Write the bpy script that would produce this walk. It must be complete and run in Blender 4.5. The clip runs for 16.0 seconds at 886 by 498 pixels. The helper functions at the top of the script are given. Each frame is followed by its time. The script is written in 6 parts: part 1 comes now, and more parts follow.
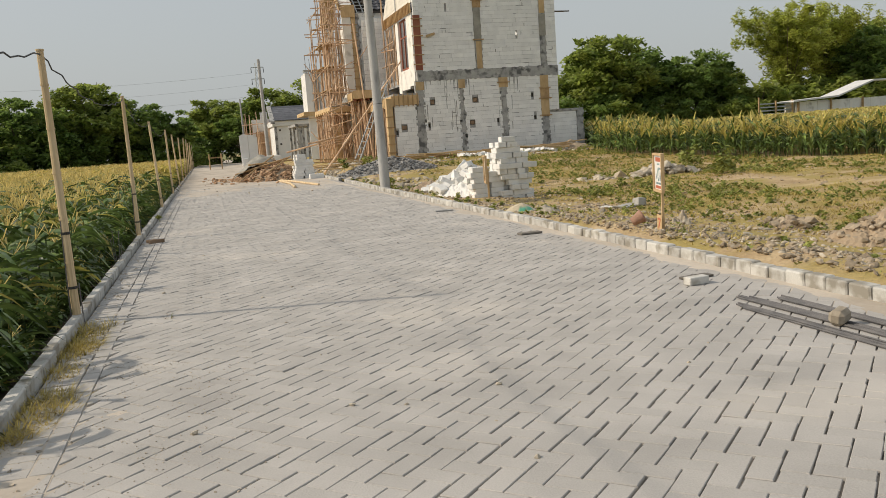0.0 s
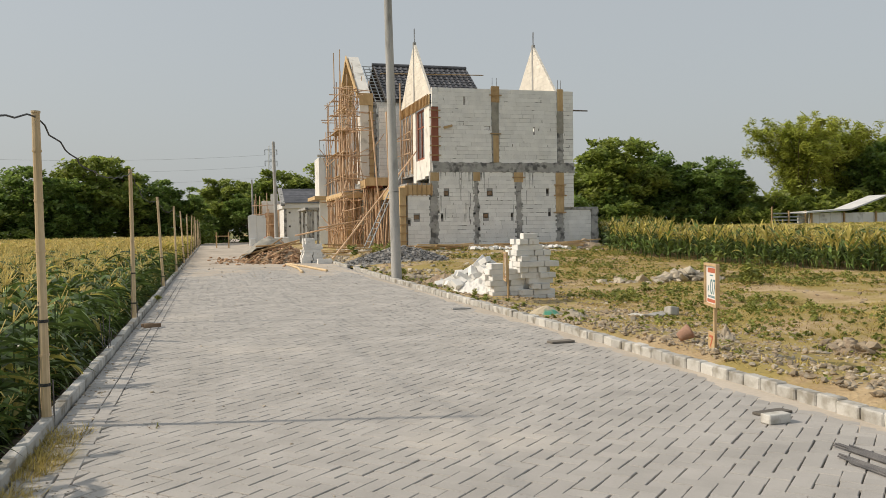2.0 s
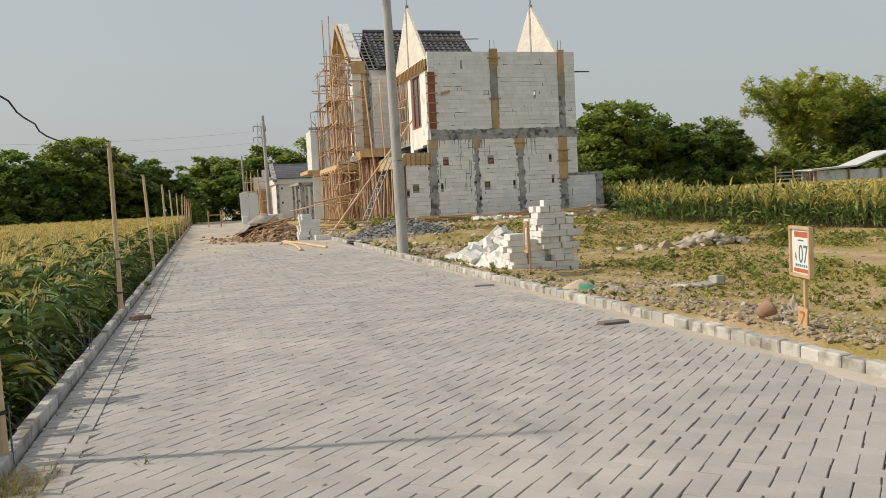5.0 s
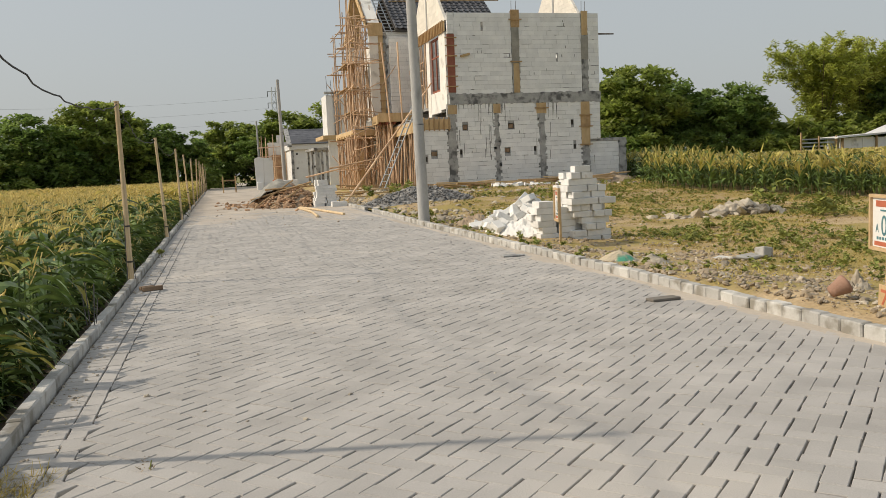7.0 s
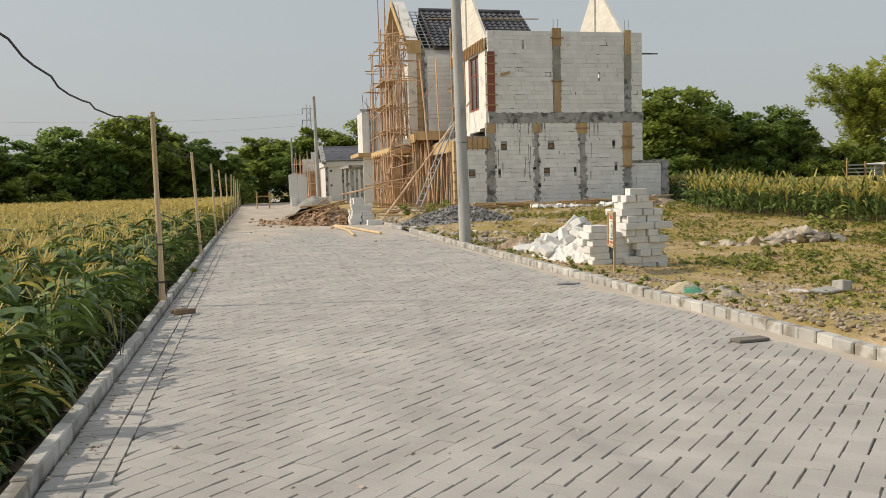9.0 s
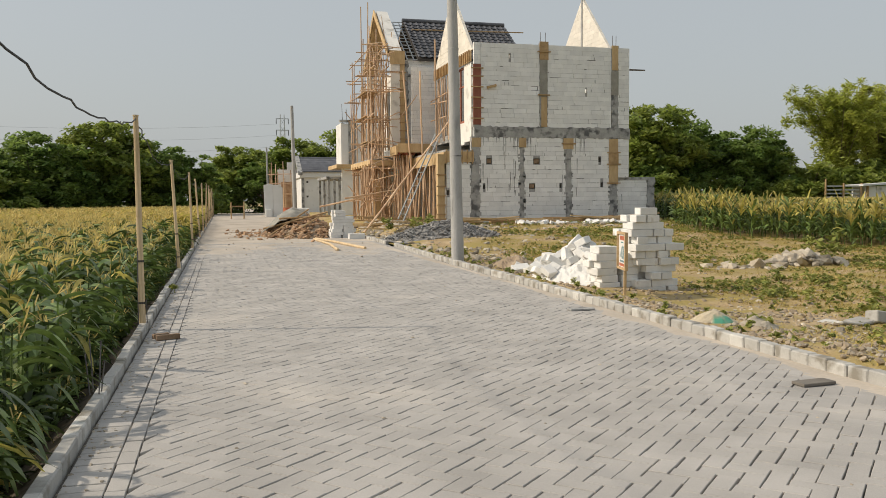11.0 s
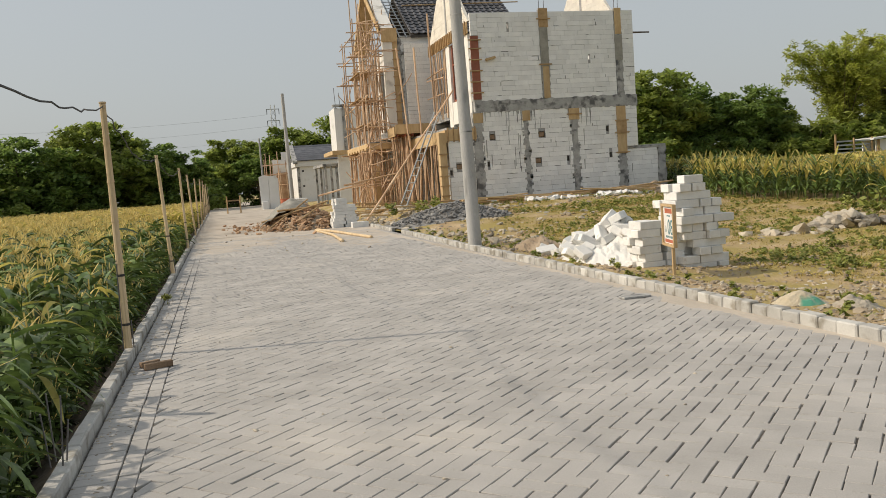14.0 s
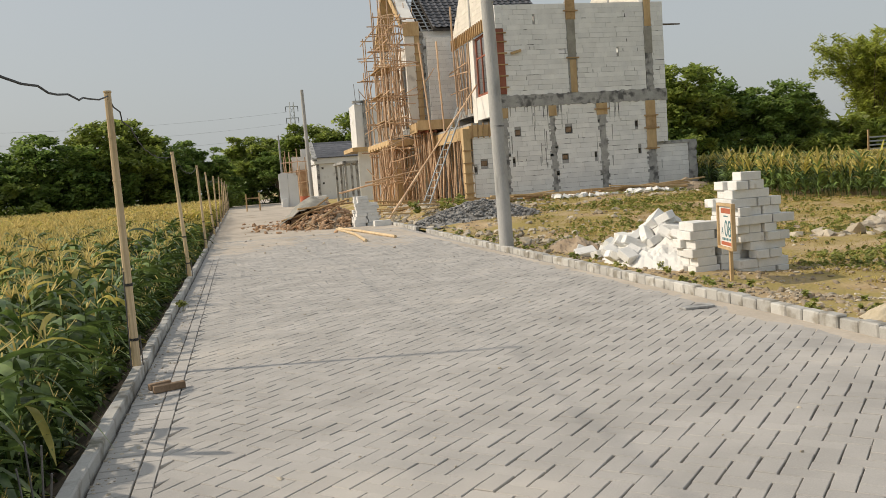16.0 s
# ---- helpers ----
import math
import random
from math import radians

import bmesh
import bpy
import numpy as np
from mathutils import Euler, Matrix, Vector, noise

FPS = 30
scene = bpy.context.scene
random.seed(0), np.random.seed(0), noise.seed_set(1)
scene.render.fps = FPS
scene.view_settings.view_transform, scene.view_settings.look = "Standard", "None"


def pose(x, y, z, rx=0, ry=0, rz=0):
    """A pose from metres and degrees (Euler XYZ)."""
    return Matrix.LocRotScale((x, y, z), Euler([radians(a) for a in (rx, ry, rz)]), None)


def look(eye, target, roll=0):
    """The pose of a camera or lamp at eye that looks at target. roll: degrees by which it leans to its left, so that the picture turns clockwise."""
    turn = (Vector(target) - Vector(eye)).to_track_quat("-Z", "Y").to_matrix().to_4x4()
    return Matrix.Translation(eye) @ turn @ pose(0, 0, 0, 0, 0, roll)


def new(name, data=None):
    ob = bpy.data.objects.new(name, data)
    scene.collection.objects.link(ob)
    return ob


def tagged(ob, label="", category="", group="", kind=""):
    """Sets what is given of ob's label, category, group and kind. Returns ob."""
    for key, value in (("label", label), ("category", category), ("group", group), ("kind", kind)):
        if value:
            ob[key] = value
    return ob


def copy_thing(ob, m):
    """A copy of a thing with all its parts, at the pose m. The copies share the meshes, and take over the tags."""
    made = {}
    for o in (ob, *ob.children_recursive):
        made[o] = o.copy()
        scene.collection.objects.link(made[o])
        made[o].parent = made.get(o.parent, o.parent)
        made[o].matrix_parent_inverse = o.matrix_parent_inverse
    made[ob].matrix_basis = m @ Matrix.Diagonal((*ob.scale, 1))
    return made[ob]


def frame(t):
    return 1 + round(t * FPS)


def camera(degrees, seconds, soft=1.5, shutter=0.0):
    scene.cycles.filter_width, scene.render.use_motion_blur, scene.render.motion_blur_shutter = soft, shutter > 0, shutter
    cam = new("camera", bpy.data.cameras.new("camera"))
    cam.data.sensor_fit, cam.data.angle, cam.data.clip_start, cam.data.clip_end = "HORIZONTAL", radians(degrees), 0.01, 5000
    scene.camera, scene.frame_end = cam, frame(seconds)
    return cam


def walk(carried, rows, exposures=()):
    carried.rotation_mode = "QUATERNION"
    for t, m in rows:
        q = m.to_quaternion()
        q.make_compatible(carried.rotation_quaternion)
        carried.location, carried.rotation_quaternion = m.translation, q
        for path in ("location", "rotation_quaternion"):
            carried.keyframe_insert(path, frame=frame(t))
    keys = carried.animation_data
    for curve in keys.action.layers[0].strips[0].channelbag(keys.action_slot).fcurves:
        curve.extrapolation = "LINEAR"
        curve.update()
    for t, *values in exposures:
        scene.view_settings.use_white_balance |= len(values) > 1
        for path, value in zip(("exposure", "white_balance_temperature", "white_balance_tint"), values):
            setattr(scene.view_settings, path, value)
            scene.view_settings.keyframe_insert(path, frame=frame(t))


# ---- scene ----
cam = camera(56.0, 16.0, soft=0.7)

PATH = [
    (0, (1.158, -0.181, 1.404), (1.684, 1.731, 1.138), -4.0),
    (0.5, (1.139, 0.068, 1.426), (1.74, 1.961, 1.192), -1.8),
    (1, (1.205, 0.339, 1.436), (1.814, 2.232, 1.223), -2.1),
    (1.5, (1.222, 0.565, 1.427), (1.744, 2.486, 1.238), -2.4),
    (2, (1.162, 0.849, 1.46), (1.695, 2.776, 1.409), -0.8),
    (2.5, (1.136, 1.102, 1.448), (1.688, 3.024, 1.419), -0.5),
    (3, (1.184, 1.43, 1.449), (1.65, 3.375, 1.446), -0.6),
    (3.5, (1.182, 1.746, 1.418), (1.615, 3.695, 1.312), -1.1),
    (3.7, (1.17, 1.874, 1.422), (1.668, 3.809, 1.315), -0.7),
    (5.8, (1.134, 2.557, 1.44), (1.68, 4.477, 1.31), -3.0),
    (6, (1.129, 2.639, 1.434), (1.674, 4.558, 1.294), -3.0),
    (6.5, (1.171, 2.941, 1.444), (1.698, 4.865, 1.302), -3.3),
    (7, (1.155, 3.128, 1.421), (1.664, 5.052, 1.223), -2.5),
    (7.5, (1.087, 3.332, 1.447), (1.628, 5.251, 1.282), -1.9),
    (8, (1.112, 3.558, 1.433), (1.66, 5.475, 1.275), -2.2),
    (8.5, (1.157, 3.782, 1.452), (1.604, 5.726, 1.313), -3.5),
    (9, (1.089, 3.961, 1.441), (1.531, 5.905, 1.291), -1.5),
    (9.2, (1.039, 4.072, 1.46), (1.491, 6.016, 1.325), -0.9),
    (11.3, (0.851, 5.083, 1.488), (1.376, 7.01, 1.367), -0.6),
    (11.5, (0.859, 5.191, 1.48), (1.401, 7.112, 1.352), -0.9),
    (12, (0.899, 5.502, 1.484), (1.45, 7.42, 1.353), -2.1),
    (12.5, (0.919, 5.71, 1.484), (1.458, 7.629, 1.324), -3.1),
    (13, (0.853, 5.984, 1.521), (1.404, 7.9, 1.362), -3.8),
    (13.5, (0.843, 6.209, 1.501), (1.405, 8.121, 1.333), -3.3),
    (14, (0.905, 6.473, 1.506), (1.413, 8.401, 1.34), -4.0),
    (14.5, (0.914, 6.705, 1.492), (1.359, 8.642, 1.265), -4.6),
    (15, (0.843, 6.931, 1.501), (1.299, 8.869, 1.312), -3.7),
    (15.5, (0.864, 7.183, 1.485), (1.354, 9.113, 1.289), -3.4),
    (16, (0.918, 7.407, 1.528), (1.383, 9.345, 1.358), -4.1),
]
walk(cam, [(t, look(eye, target, roll)) for t, eye, target, roll in PATH])

# ---- light ----
world = bpy.data.worlds.new("sky")
scene.world = world
world.use_nodes = True
wn = world.node_tree.nodes
sky = wn.new("ShaderNodeTexSky")
sky.sky_type = "NISHITA"
sky.sun_disc = False
SUN_EL, SUN_FROM = radians(36), math.atan2(-0.977, 0.213)   # the sun stands over the corn, slightly ahead
sky.sun_elevation = SUN_EL
sky.sun_rotation = SUN_FROM
sky.air_density, sky.dust_density, sky.ozone_density = 1.2, 5.0, 2.0
wn["Background"].inputs["Strength"].default_value = 0.158
haze = wn.new("ShaderNodeMix")   # thick even haze over the whole sky
haze.data_type = "RGBA"
haze.inputs[0].default_value = 0.80
haze.inputs[7].default_value = (3.17, 3.33, 3.38, 1)
world.node_tree.links.new(sky.outputs[0], haze.inputs[6])
world.node_tree.links.new(haze.outputs[2], wn["Background"].inputs["Color"])
sun = new("sun", bpy.data.lights.new("sun", "SUN"))
sun.data.energy, sun.data.angle, sun.data.color = 3.2, radians(1.3), (1.0, 0.87, 0.70)
sun.matrix_world = look((0, 0, 30), (0.977 * 30, -0.213 * 30, 30 - 30 * math.tan(SUN_EL)))
scene.view_settings.exposure = 0.0


# ---- materials ----
def material(name, a, b, scale=4.0, rough=0.85, fine=60.0, bump=0.25, vary=0.0, island=False, stain=None,
             stain_scale=0.8, stain_at=0.62, metal=0.0, stretch=(1, 1, 1), dist=0.01, translucent=0.0):
    """Two-scale mottled surface from colour a to colour b, with fine bump, optional stains and a change from piece to piece."""
    m = bpy.data.materials.new(name)
    m.use_nodes = True
    nt = m.node_tree
    nd, ln = nt.nodes, nt.links
    bsdf = nd["Principled BSDF"]
    bsdf.inputs["Roughness"].default_value = rough
    bsdf.inputs["Metallic"].default_value = metal
    geo = nd.new("ShaderNodeNewGeometry")
    mapping = nd.new("ShaderNodeMapping")
    mapping.inputs["Scale"].default_value = stretch
    ln.new(geo.outputs["Position"], mapping.inputs["Vector"])
    n1, n2 = nd.new("ShaderNodeTexNoise"), nd.new("ShaderNodeTexNoise")
    n1.inputs["Scale"].default_value, n1.inputs["Detail"].default_value = scale, 5
    n2.inputs["Scale"].default_value, n2.inputs["Detail"].default_value = fine, 3
    for n in (n1, n2):
        ln.new(mapping.outputs[0], n.inputs["Vector"])
    add = nd.new("ShaderNodeMath")
    add.operation = "MULTIPLY_ADD"
    add.inputs[1].default_value = 0.45
    ln.new(n2.outputs[0], add.inputs[0])
    ln.new(n1.outputs[0], add.inputs[2])
    ramp = nd.new("ShaderNodeMapRange")
    ramp.inputs[1].default_value, ramp.inputs[2].default_value = 0.5, 0.95
    ln.new(add.outputs[0], ramp.inputs[0])
    mix = nd.new("ShaderNodeMix")
    mix.data_type = "RGBA"
    mix.inputs[6].default_value, mix.inputs[7].default_value = (*a, 1), (*b, 1)
    ln.new(ramp.outputs[0], mix.inputs[0])
    colour = mix.outputs[2]
    if stain:
        n3 = nd.new("ShaderNodeTexNoise")
        n3.inputs["Scale"].default_value, n3.inputs["Detail"].default_value = stain_scale, 6
        ln.new(mapping.outputs[0], n3.inputs["Vector"])
        r3 = nd.new("ShaderNodeMapRange")
        r3.inputs[1].default_value, r3.inputs[2].default_value = stain_at - 0.06, stain_at + 0.08
        ln.new(n3.outputs[0], r3.inputs[0])
        m3 = nd.new("ShaderNodeMix")
        m3.data_type = "RGBA"
        m3.inputs[7].default_value = (*stain, 1)
        ln.new(r3.outputs[0], m3.inputs[0])
        ln.new(colour, m3.inputs[6])
        colour = m3.outputs[2]
    if vary:
        hsv = nd.new("ShaderNodeHueSaturation")
        src = geo.outputs["Random Per Island"] if island else nd.new("ShaderNodeObjectInfo").outputs["Random"]
        rv = nd.new("ShaderNodeMapRange")
        rv.inputs[3].default_value, rv.inputs[4].default_value = 1 - vary, 1 + vary
        ln.new(src, rv.inputs[0])
        ln.new(rv.outputs[0], hsv.inputs["Value"])
        ln.new(colour, hsv.inputs["Color"])
        colour = hsv.outputs[0]
    ln.new(colour, bsdf.inputs["Base Color"])
    if bump:
        bp = nd.new("ShaderNodeBump")
        bp.inputs["Strength"].default_value, bp.inputs["Distance"].default_value = bump, dist
        ln.new(add.outputs[0], bp.inputs["Height"])
        ln.new(bp.outputs[0], bsdf.inputs["Normal"])
    if translucent:
        tr = nd.new("ShaderNodeBsdfTranslucent")
        ms = nd.new("ShaderNodeMixShader")
        ms.inputs[0].default_value = translucent
        ln.new(colour, tr.inputs["Color"])
        ln.new(bsdf.outputs[0], ms.inputs[1])
        ln.new(tr.outputs[0], ms.inputs[2])
        ln.new(ms.outputs[0], nd["Material Output"].inputs["Surface"])
    return m


M_PAVER = material("paver_concrete", (0.340, 0.325, 0.305), (0.462, 0.441, 0.415), 1.6, 0.9, 110, 0.55, vary=0.055, stain=(0.500, 0.468, 0.425), stain_scale=0.5, stain_at=0.62)
M_PAVER_I = material("paver_concrete_joined", (0.340, 0.325, 0.305), (0.462, 0.441, 0.415), 1.6, 0.9, 110, 0.55, vary=0.055, island=True, stain=(0.500, 0.468, 0.425), stain_scale=0.5, stain_at=0.62)
# sand darkened so its colour holds the shade down in the paver joints
M_JOINT = material("joint_sand", (0.085, 0.077, 0.066), (0.16, 0.145, 0.125), 1.0, 0.95, 120, 0.5, stain=(0.26, 0.235, 0.20), stain_scale=0.6, stain_at=0.6)
M_DUST = material("dusty_track", (0.40, 0.35, 0.29), (0.55, 0.49, 0.415), 0.6, 0.95, 25, 0.5, stain=(0.28, 0.235, 0.18), stain_scale=0.35, stain_at=0.62)
M_KERB = material("kerb_concrete", (0.40, 0.39, 0.365), (0.54, 0.53, 0.495), 3, 0.9, 70, 0.45, vary=0.2, stain=(0.27, 0.25, 0.21), stain_scale=5, stain_at=0.56)
M_SOIL = material("plot_soil", (0.30, 0.205, 0.10), (0.54, 0.415, 0.25), 1.3, 0.98, 22, 0.9, stain=(0.335, 0.262, 0.085), stain_scale=0.75, stain_at=0.47, dist=0.05)
# soil colour taken down to carry the deep shade between the corn rows
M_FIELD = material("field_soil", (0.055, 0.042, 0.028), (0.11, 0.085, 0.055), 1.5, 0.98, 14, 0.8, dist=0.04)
M_FAR = material("far_meadow", (0.12, 0.13, 0.035), (0.22, 0.21, 0.06), 0.12, 0.95, 3, 0.5, stain=(0.30, 0.25, 0.12), stain_scale=0.06, dist=0.1)
M_BLOCK = material("white_block", (0.76, 0.76, 0.75), (0.87, 0.87, 0.85), 2.5, 0.9, 40, 0.25, vary=0.06)
M_BLOCK_I = material("white_block_joined", (0.76, 0.76, 0.75), (0.87, 0.87, 0.85), 2.5, 0.9, 40, 0.25, vary=0.06, island=True)
M_BLOCKLOOSE = material("loose_block", (0.66, 0.66, 0.64), (0.80, 0.79, 0.76), 5, 0.9, 50, 0.3, vary=0.07, stain=(0.45, 0.40, 0.33), stain_scale=5, stain_at=0.68)
M_MORTAR = material("mortar", (0.25, 0.25, 0.245), (0.42, 0.42, 0.41), 4, 0.95, 40, 0.5)
M_CONC = material("raw_concrete", (0.27, 0.27, 0.262), (0.47, 0.467, 0.45), 2.6, 0.92, 30, 0.5, stain=(0.12, 0.12, 0.12), stain_scale=3.2, stain_at=0.57)
M_POLE = material("pole_concrete", (0.33, 0.33, 0.32), (0.47, 0.465, 0.45), 2.0, 0.85, 45, 0.25, stain=(0.22, 0.22, 0.21), stain_scale=3, stain_at=0.66, stretch=(1, 1, 0.35))
M_PLASTER = material("pale_plaster", (0.73, 0.71, 0.66), (0.84, 0.82, 0.77), 1.6, 0.9, 30, 0.25, stain=(0.48, 0.46, 0.42), stain_scale=1.7, stain_at=0.64)
M_FORM = material("formwork_ply", (0.43, 0.29, 0.14), (0.64, 0.47, 0.26), 2.0, 0.8, 20, 0.3, vary=0.14, stretch=(1, 1, 0.3))
M_REDPLY = material("red_formwork_ply", (0.23, 0.075, 0.045), (0.34, 0.12, 0.07), 3.0, 0.7, 30, 0.2, vary=0.1)
M_BAMBOO = material("bamboo_pole", (0.38, 0.235, 0.14), (0.74, 0.54, 0.36), 1.5, 0.6, 18, 0.2, vary=0.28, stretch=(1, 1, 0.4))
M_POST = material("pale_bamboo", (0.50, 0.37, 0.21), (0.69, 0.54, 0.34), 4, 0.65, 30, 0.25, vary=0.08, stretch=(1, 1, 0.3))
M_WOOD = material("plank_wood", (0.30, 0.19, 0.09), (0.48, 0.33, 0.17), 5, 0.8, 40, 0.3, vary=0.12)
M_STEEL = material("rebar_steel", (0.10, 0.10, 0.105), (0.19, 0.18, 0.175), 8, 0.55, 90, 0.3, metal=0.4)
M_GREYMETAL = material("galvanised_steel", (0.34, 0.36, 0.37), (0.48, 0.50, 0.51), 3, 0.45, 50, 0.1, metal=0.6)
M_TILE = material("roof_tile_dark", (0.05, 0.052, 0.06), (0.12, 0.12, 0.13), 2, 0.45, 40, 0.2, vary=0.35)
M_CABLE = material("black_cable", (0.015, 0.015, 0.015), (0.035, 0.035, 0.035), 20, 0.6, 90, 0.1)
M_STONE = material("rubble_stone", (0.28, 0.235, 0.175), (0.50, 0.45, 0.365), 3, 0.95, 25, 0.6, vary=0.3, island=True)
M_GRAVEL = material("grey_gravel", (0.16, 0.155, 0.15), (0.30, 0.295, 0.285), 4, 0.95, 30, 0.6, vary=0.3, island=True)
M_SAND = material("sand_heap", (0.28, 0.205, 0.13), (0.40, 0.31, 0.21), 1.4, 0.98, 40, 0.6, dist=0.03)
M_DIRTHEAP = material("rubble_heap", (0.24, 0.18, 0.12), (0.40, 0.32, 0.23), 2.4, 0.98, 22, 0.9, dist=0.05)
M_BRICKBITS = material("brick_bits", (0.30, 0.17, 0.09), (0.48, 0.335, 0.215), 3, 0.95, 25, 0.6, vary=0.3, island=True)
M_CLAY = material("terracotta", (0.30, 0.175, 0.12), (0.42, 0.26, 0.19), 6, 0.85, 60, 0.2)
M_SIGNW = material("sign_white", (0.72, 0.71, 0.68), (0.80, 0.79, 0.77), 3, 0.5, 60, 0.05)
M_SIGNR = material("sign_orange_red", (0.42, 0.11, 0.055), (0.52, 0.16, 0.08), 5, 0.5, 60, 0.05)
M_SIGNB = material("sign_teal_print", (0.06, 0.17, 0.20), (0.09, 0.22, 0.25), 5, 0.5, 60, 0.05)
M_SIGNWOOD = material("sign_wood", (0.44, 0.30, 0.15), (0.58, 0.42, 0.24), 7, 0.7, 50, 0.2)
M_CLOD = material("soil_clod", (0.22, 0.175, 0.12), (0.42, 0.345, 0.25), 3, 0.97, 30, 0.6, vary=0.2, island=True)
M_OLDWOOD = material("old_timber", (0.19, 0.125, 0.075), (0.33, 0.23, 0.15), 8, 0.85, 60, 0.3)
M_TARP = material("dusty_tarp", (0.23, 0.22, 0.19), (0.36, 0.345, 0.30), 3, 0.8, 20, 0.4)
M_SACK = material("plastic_sack", (0.48, 0.40, 0.27), (0.62, 0.54, 0.40), 6, 0.6, 50, 0.3, stain=(0.10, 0.36, 0.24), stain_scale=4, stain_at=0.62)
# near-black colour stands in for shade in wall holes and under the tiles
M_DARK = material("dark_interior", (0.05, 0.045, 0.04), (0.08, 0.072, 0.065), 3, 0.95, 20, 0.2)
M_WHITEWALL = material("white_paint_wall", (0.66, 0.66, 0.645), (0.76, 0.76, 0.74), 1.0, 0.85, 25, 0.15, stain=(0.50, 0.49, 0.46), stain_scale=1.0, stain_at=0.66)
M_SHEET = material("metal_sheet_roof", (0.55, 0.55, 0.54), (0.68, 0.68, 0.66), 1.0, 0.5, 12, 0.15)
# mottle's dark end stands for deep shade, its pale end for lit edges
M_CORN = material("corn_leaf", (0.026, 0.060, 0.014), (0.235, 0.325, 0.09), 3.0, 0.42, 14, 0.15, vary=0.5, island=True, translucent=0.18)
# yellow of drying upper leaves, brightened so the colour carries sunlight too
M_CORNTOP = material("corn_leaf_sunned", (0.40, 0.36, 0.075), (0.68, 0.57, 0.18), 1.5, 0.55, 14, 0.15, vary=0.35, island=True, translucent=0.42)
M_TASSEL = material("corn_tassel", (0.56, 0.43, 0.13), (0.74, 0.60, 0.24), 3, 0.8, 20, 0.1, vary=0.25, island=True, translucent=0.35)
M_LEAF = material("tree_leaf", (0.11, 0.185, 0.042), (0.26, 0.35, 0.085), 0.35, 0.55, 6, 0.1, vary=0.45, island=True, translucent=0.55)
M_LEAF2 = material("tree_leaf_light", (0.17, 0.24, 0.045), (0.34, 0.39, 0.09), 0.35, 0.55, 6, 0.1, vary=0.45, island=True, translucent=0.55)
M_LEAF3 = material("bamboo_leaf", (0.28, 0.34, 0.055), (0.50, 0.52, 0.11), 0.35, 0.55, 6, 0.1, vary=0.45, island=True, translucent=0.55)
M_BARK = material("bark", (0.09, 0.07, 0.05), (0.17, 0.135, 0.10), 5, 0.95, 30, 0.8, stretch=(1, 1, 0.3))
M_GRASS = material("dry_grass", (0.29, 0.235, 0.055), (0.58, 0.45, 0.15), 0.8, 0.8, 9, 0.1, vary=0.35, island=True, translucent=0.25)
M_WEED = material("green_weed", (0.15, 0.19, 0.04), (0.35, 0.36, 0.085), 1.2, 0.7, 10, 0.1, vary=0.3, island=True, translucent=0.25)


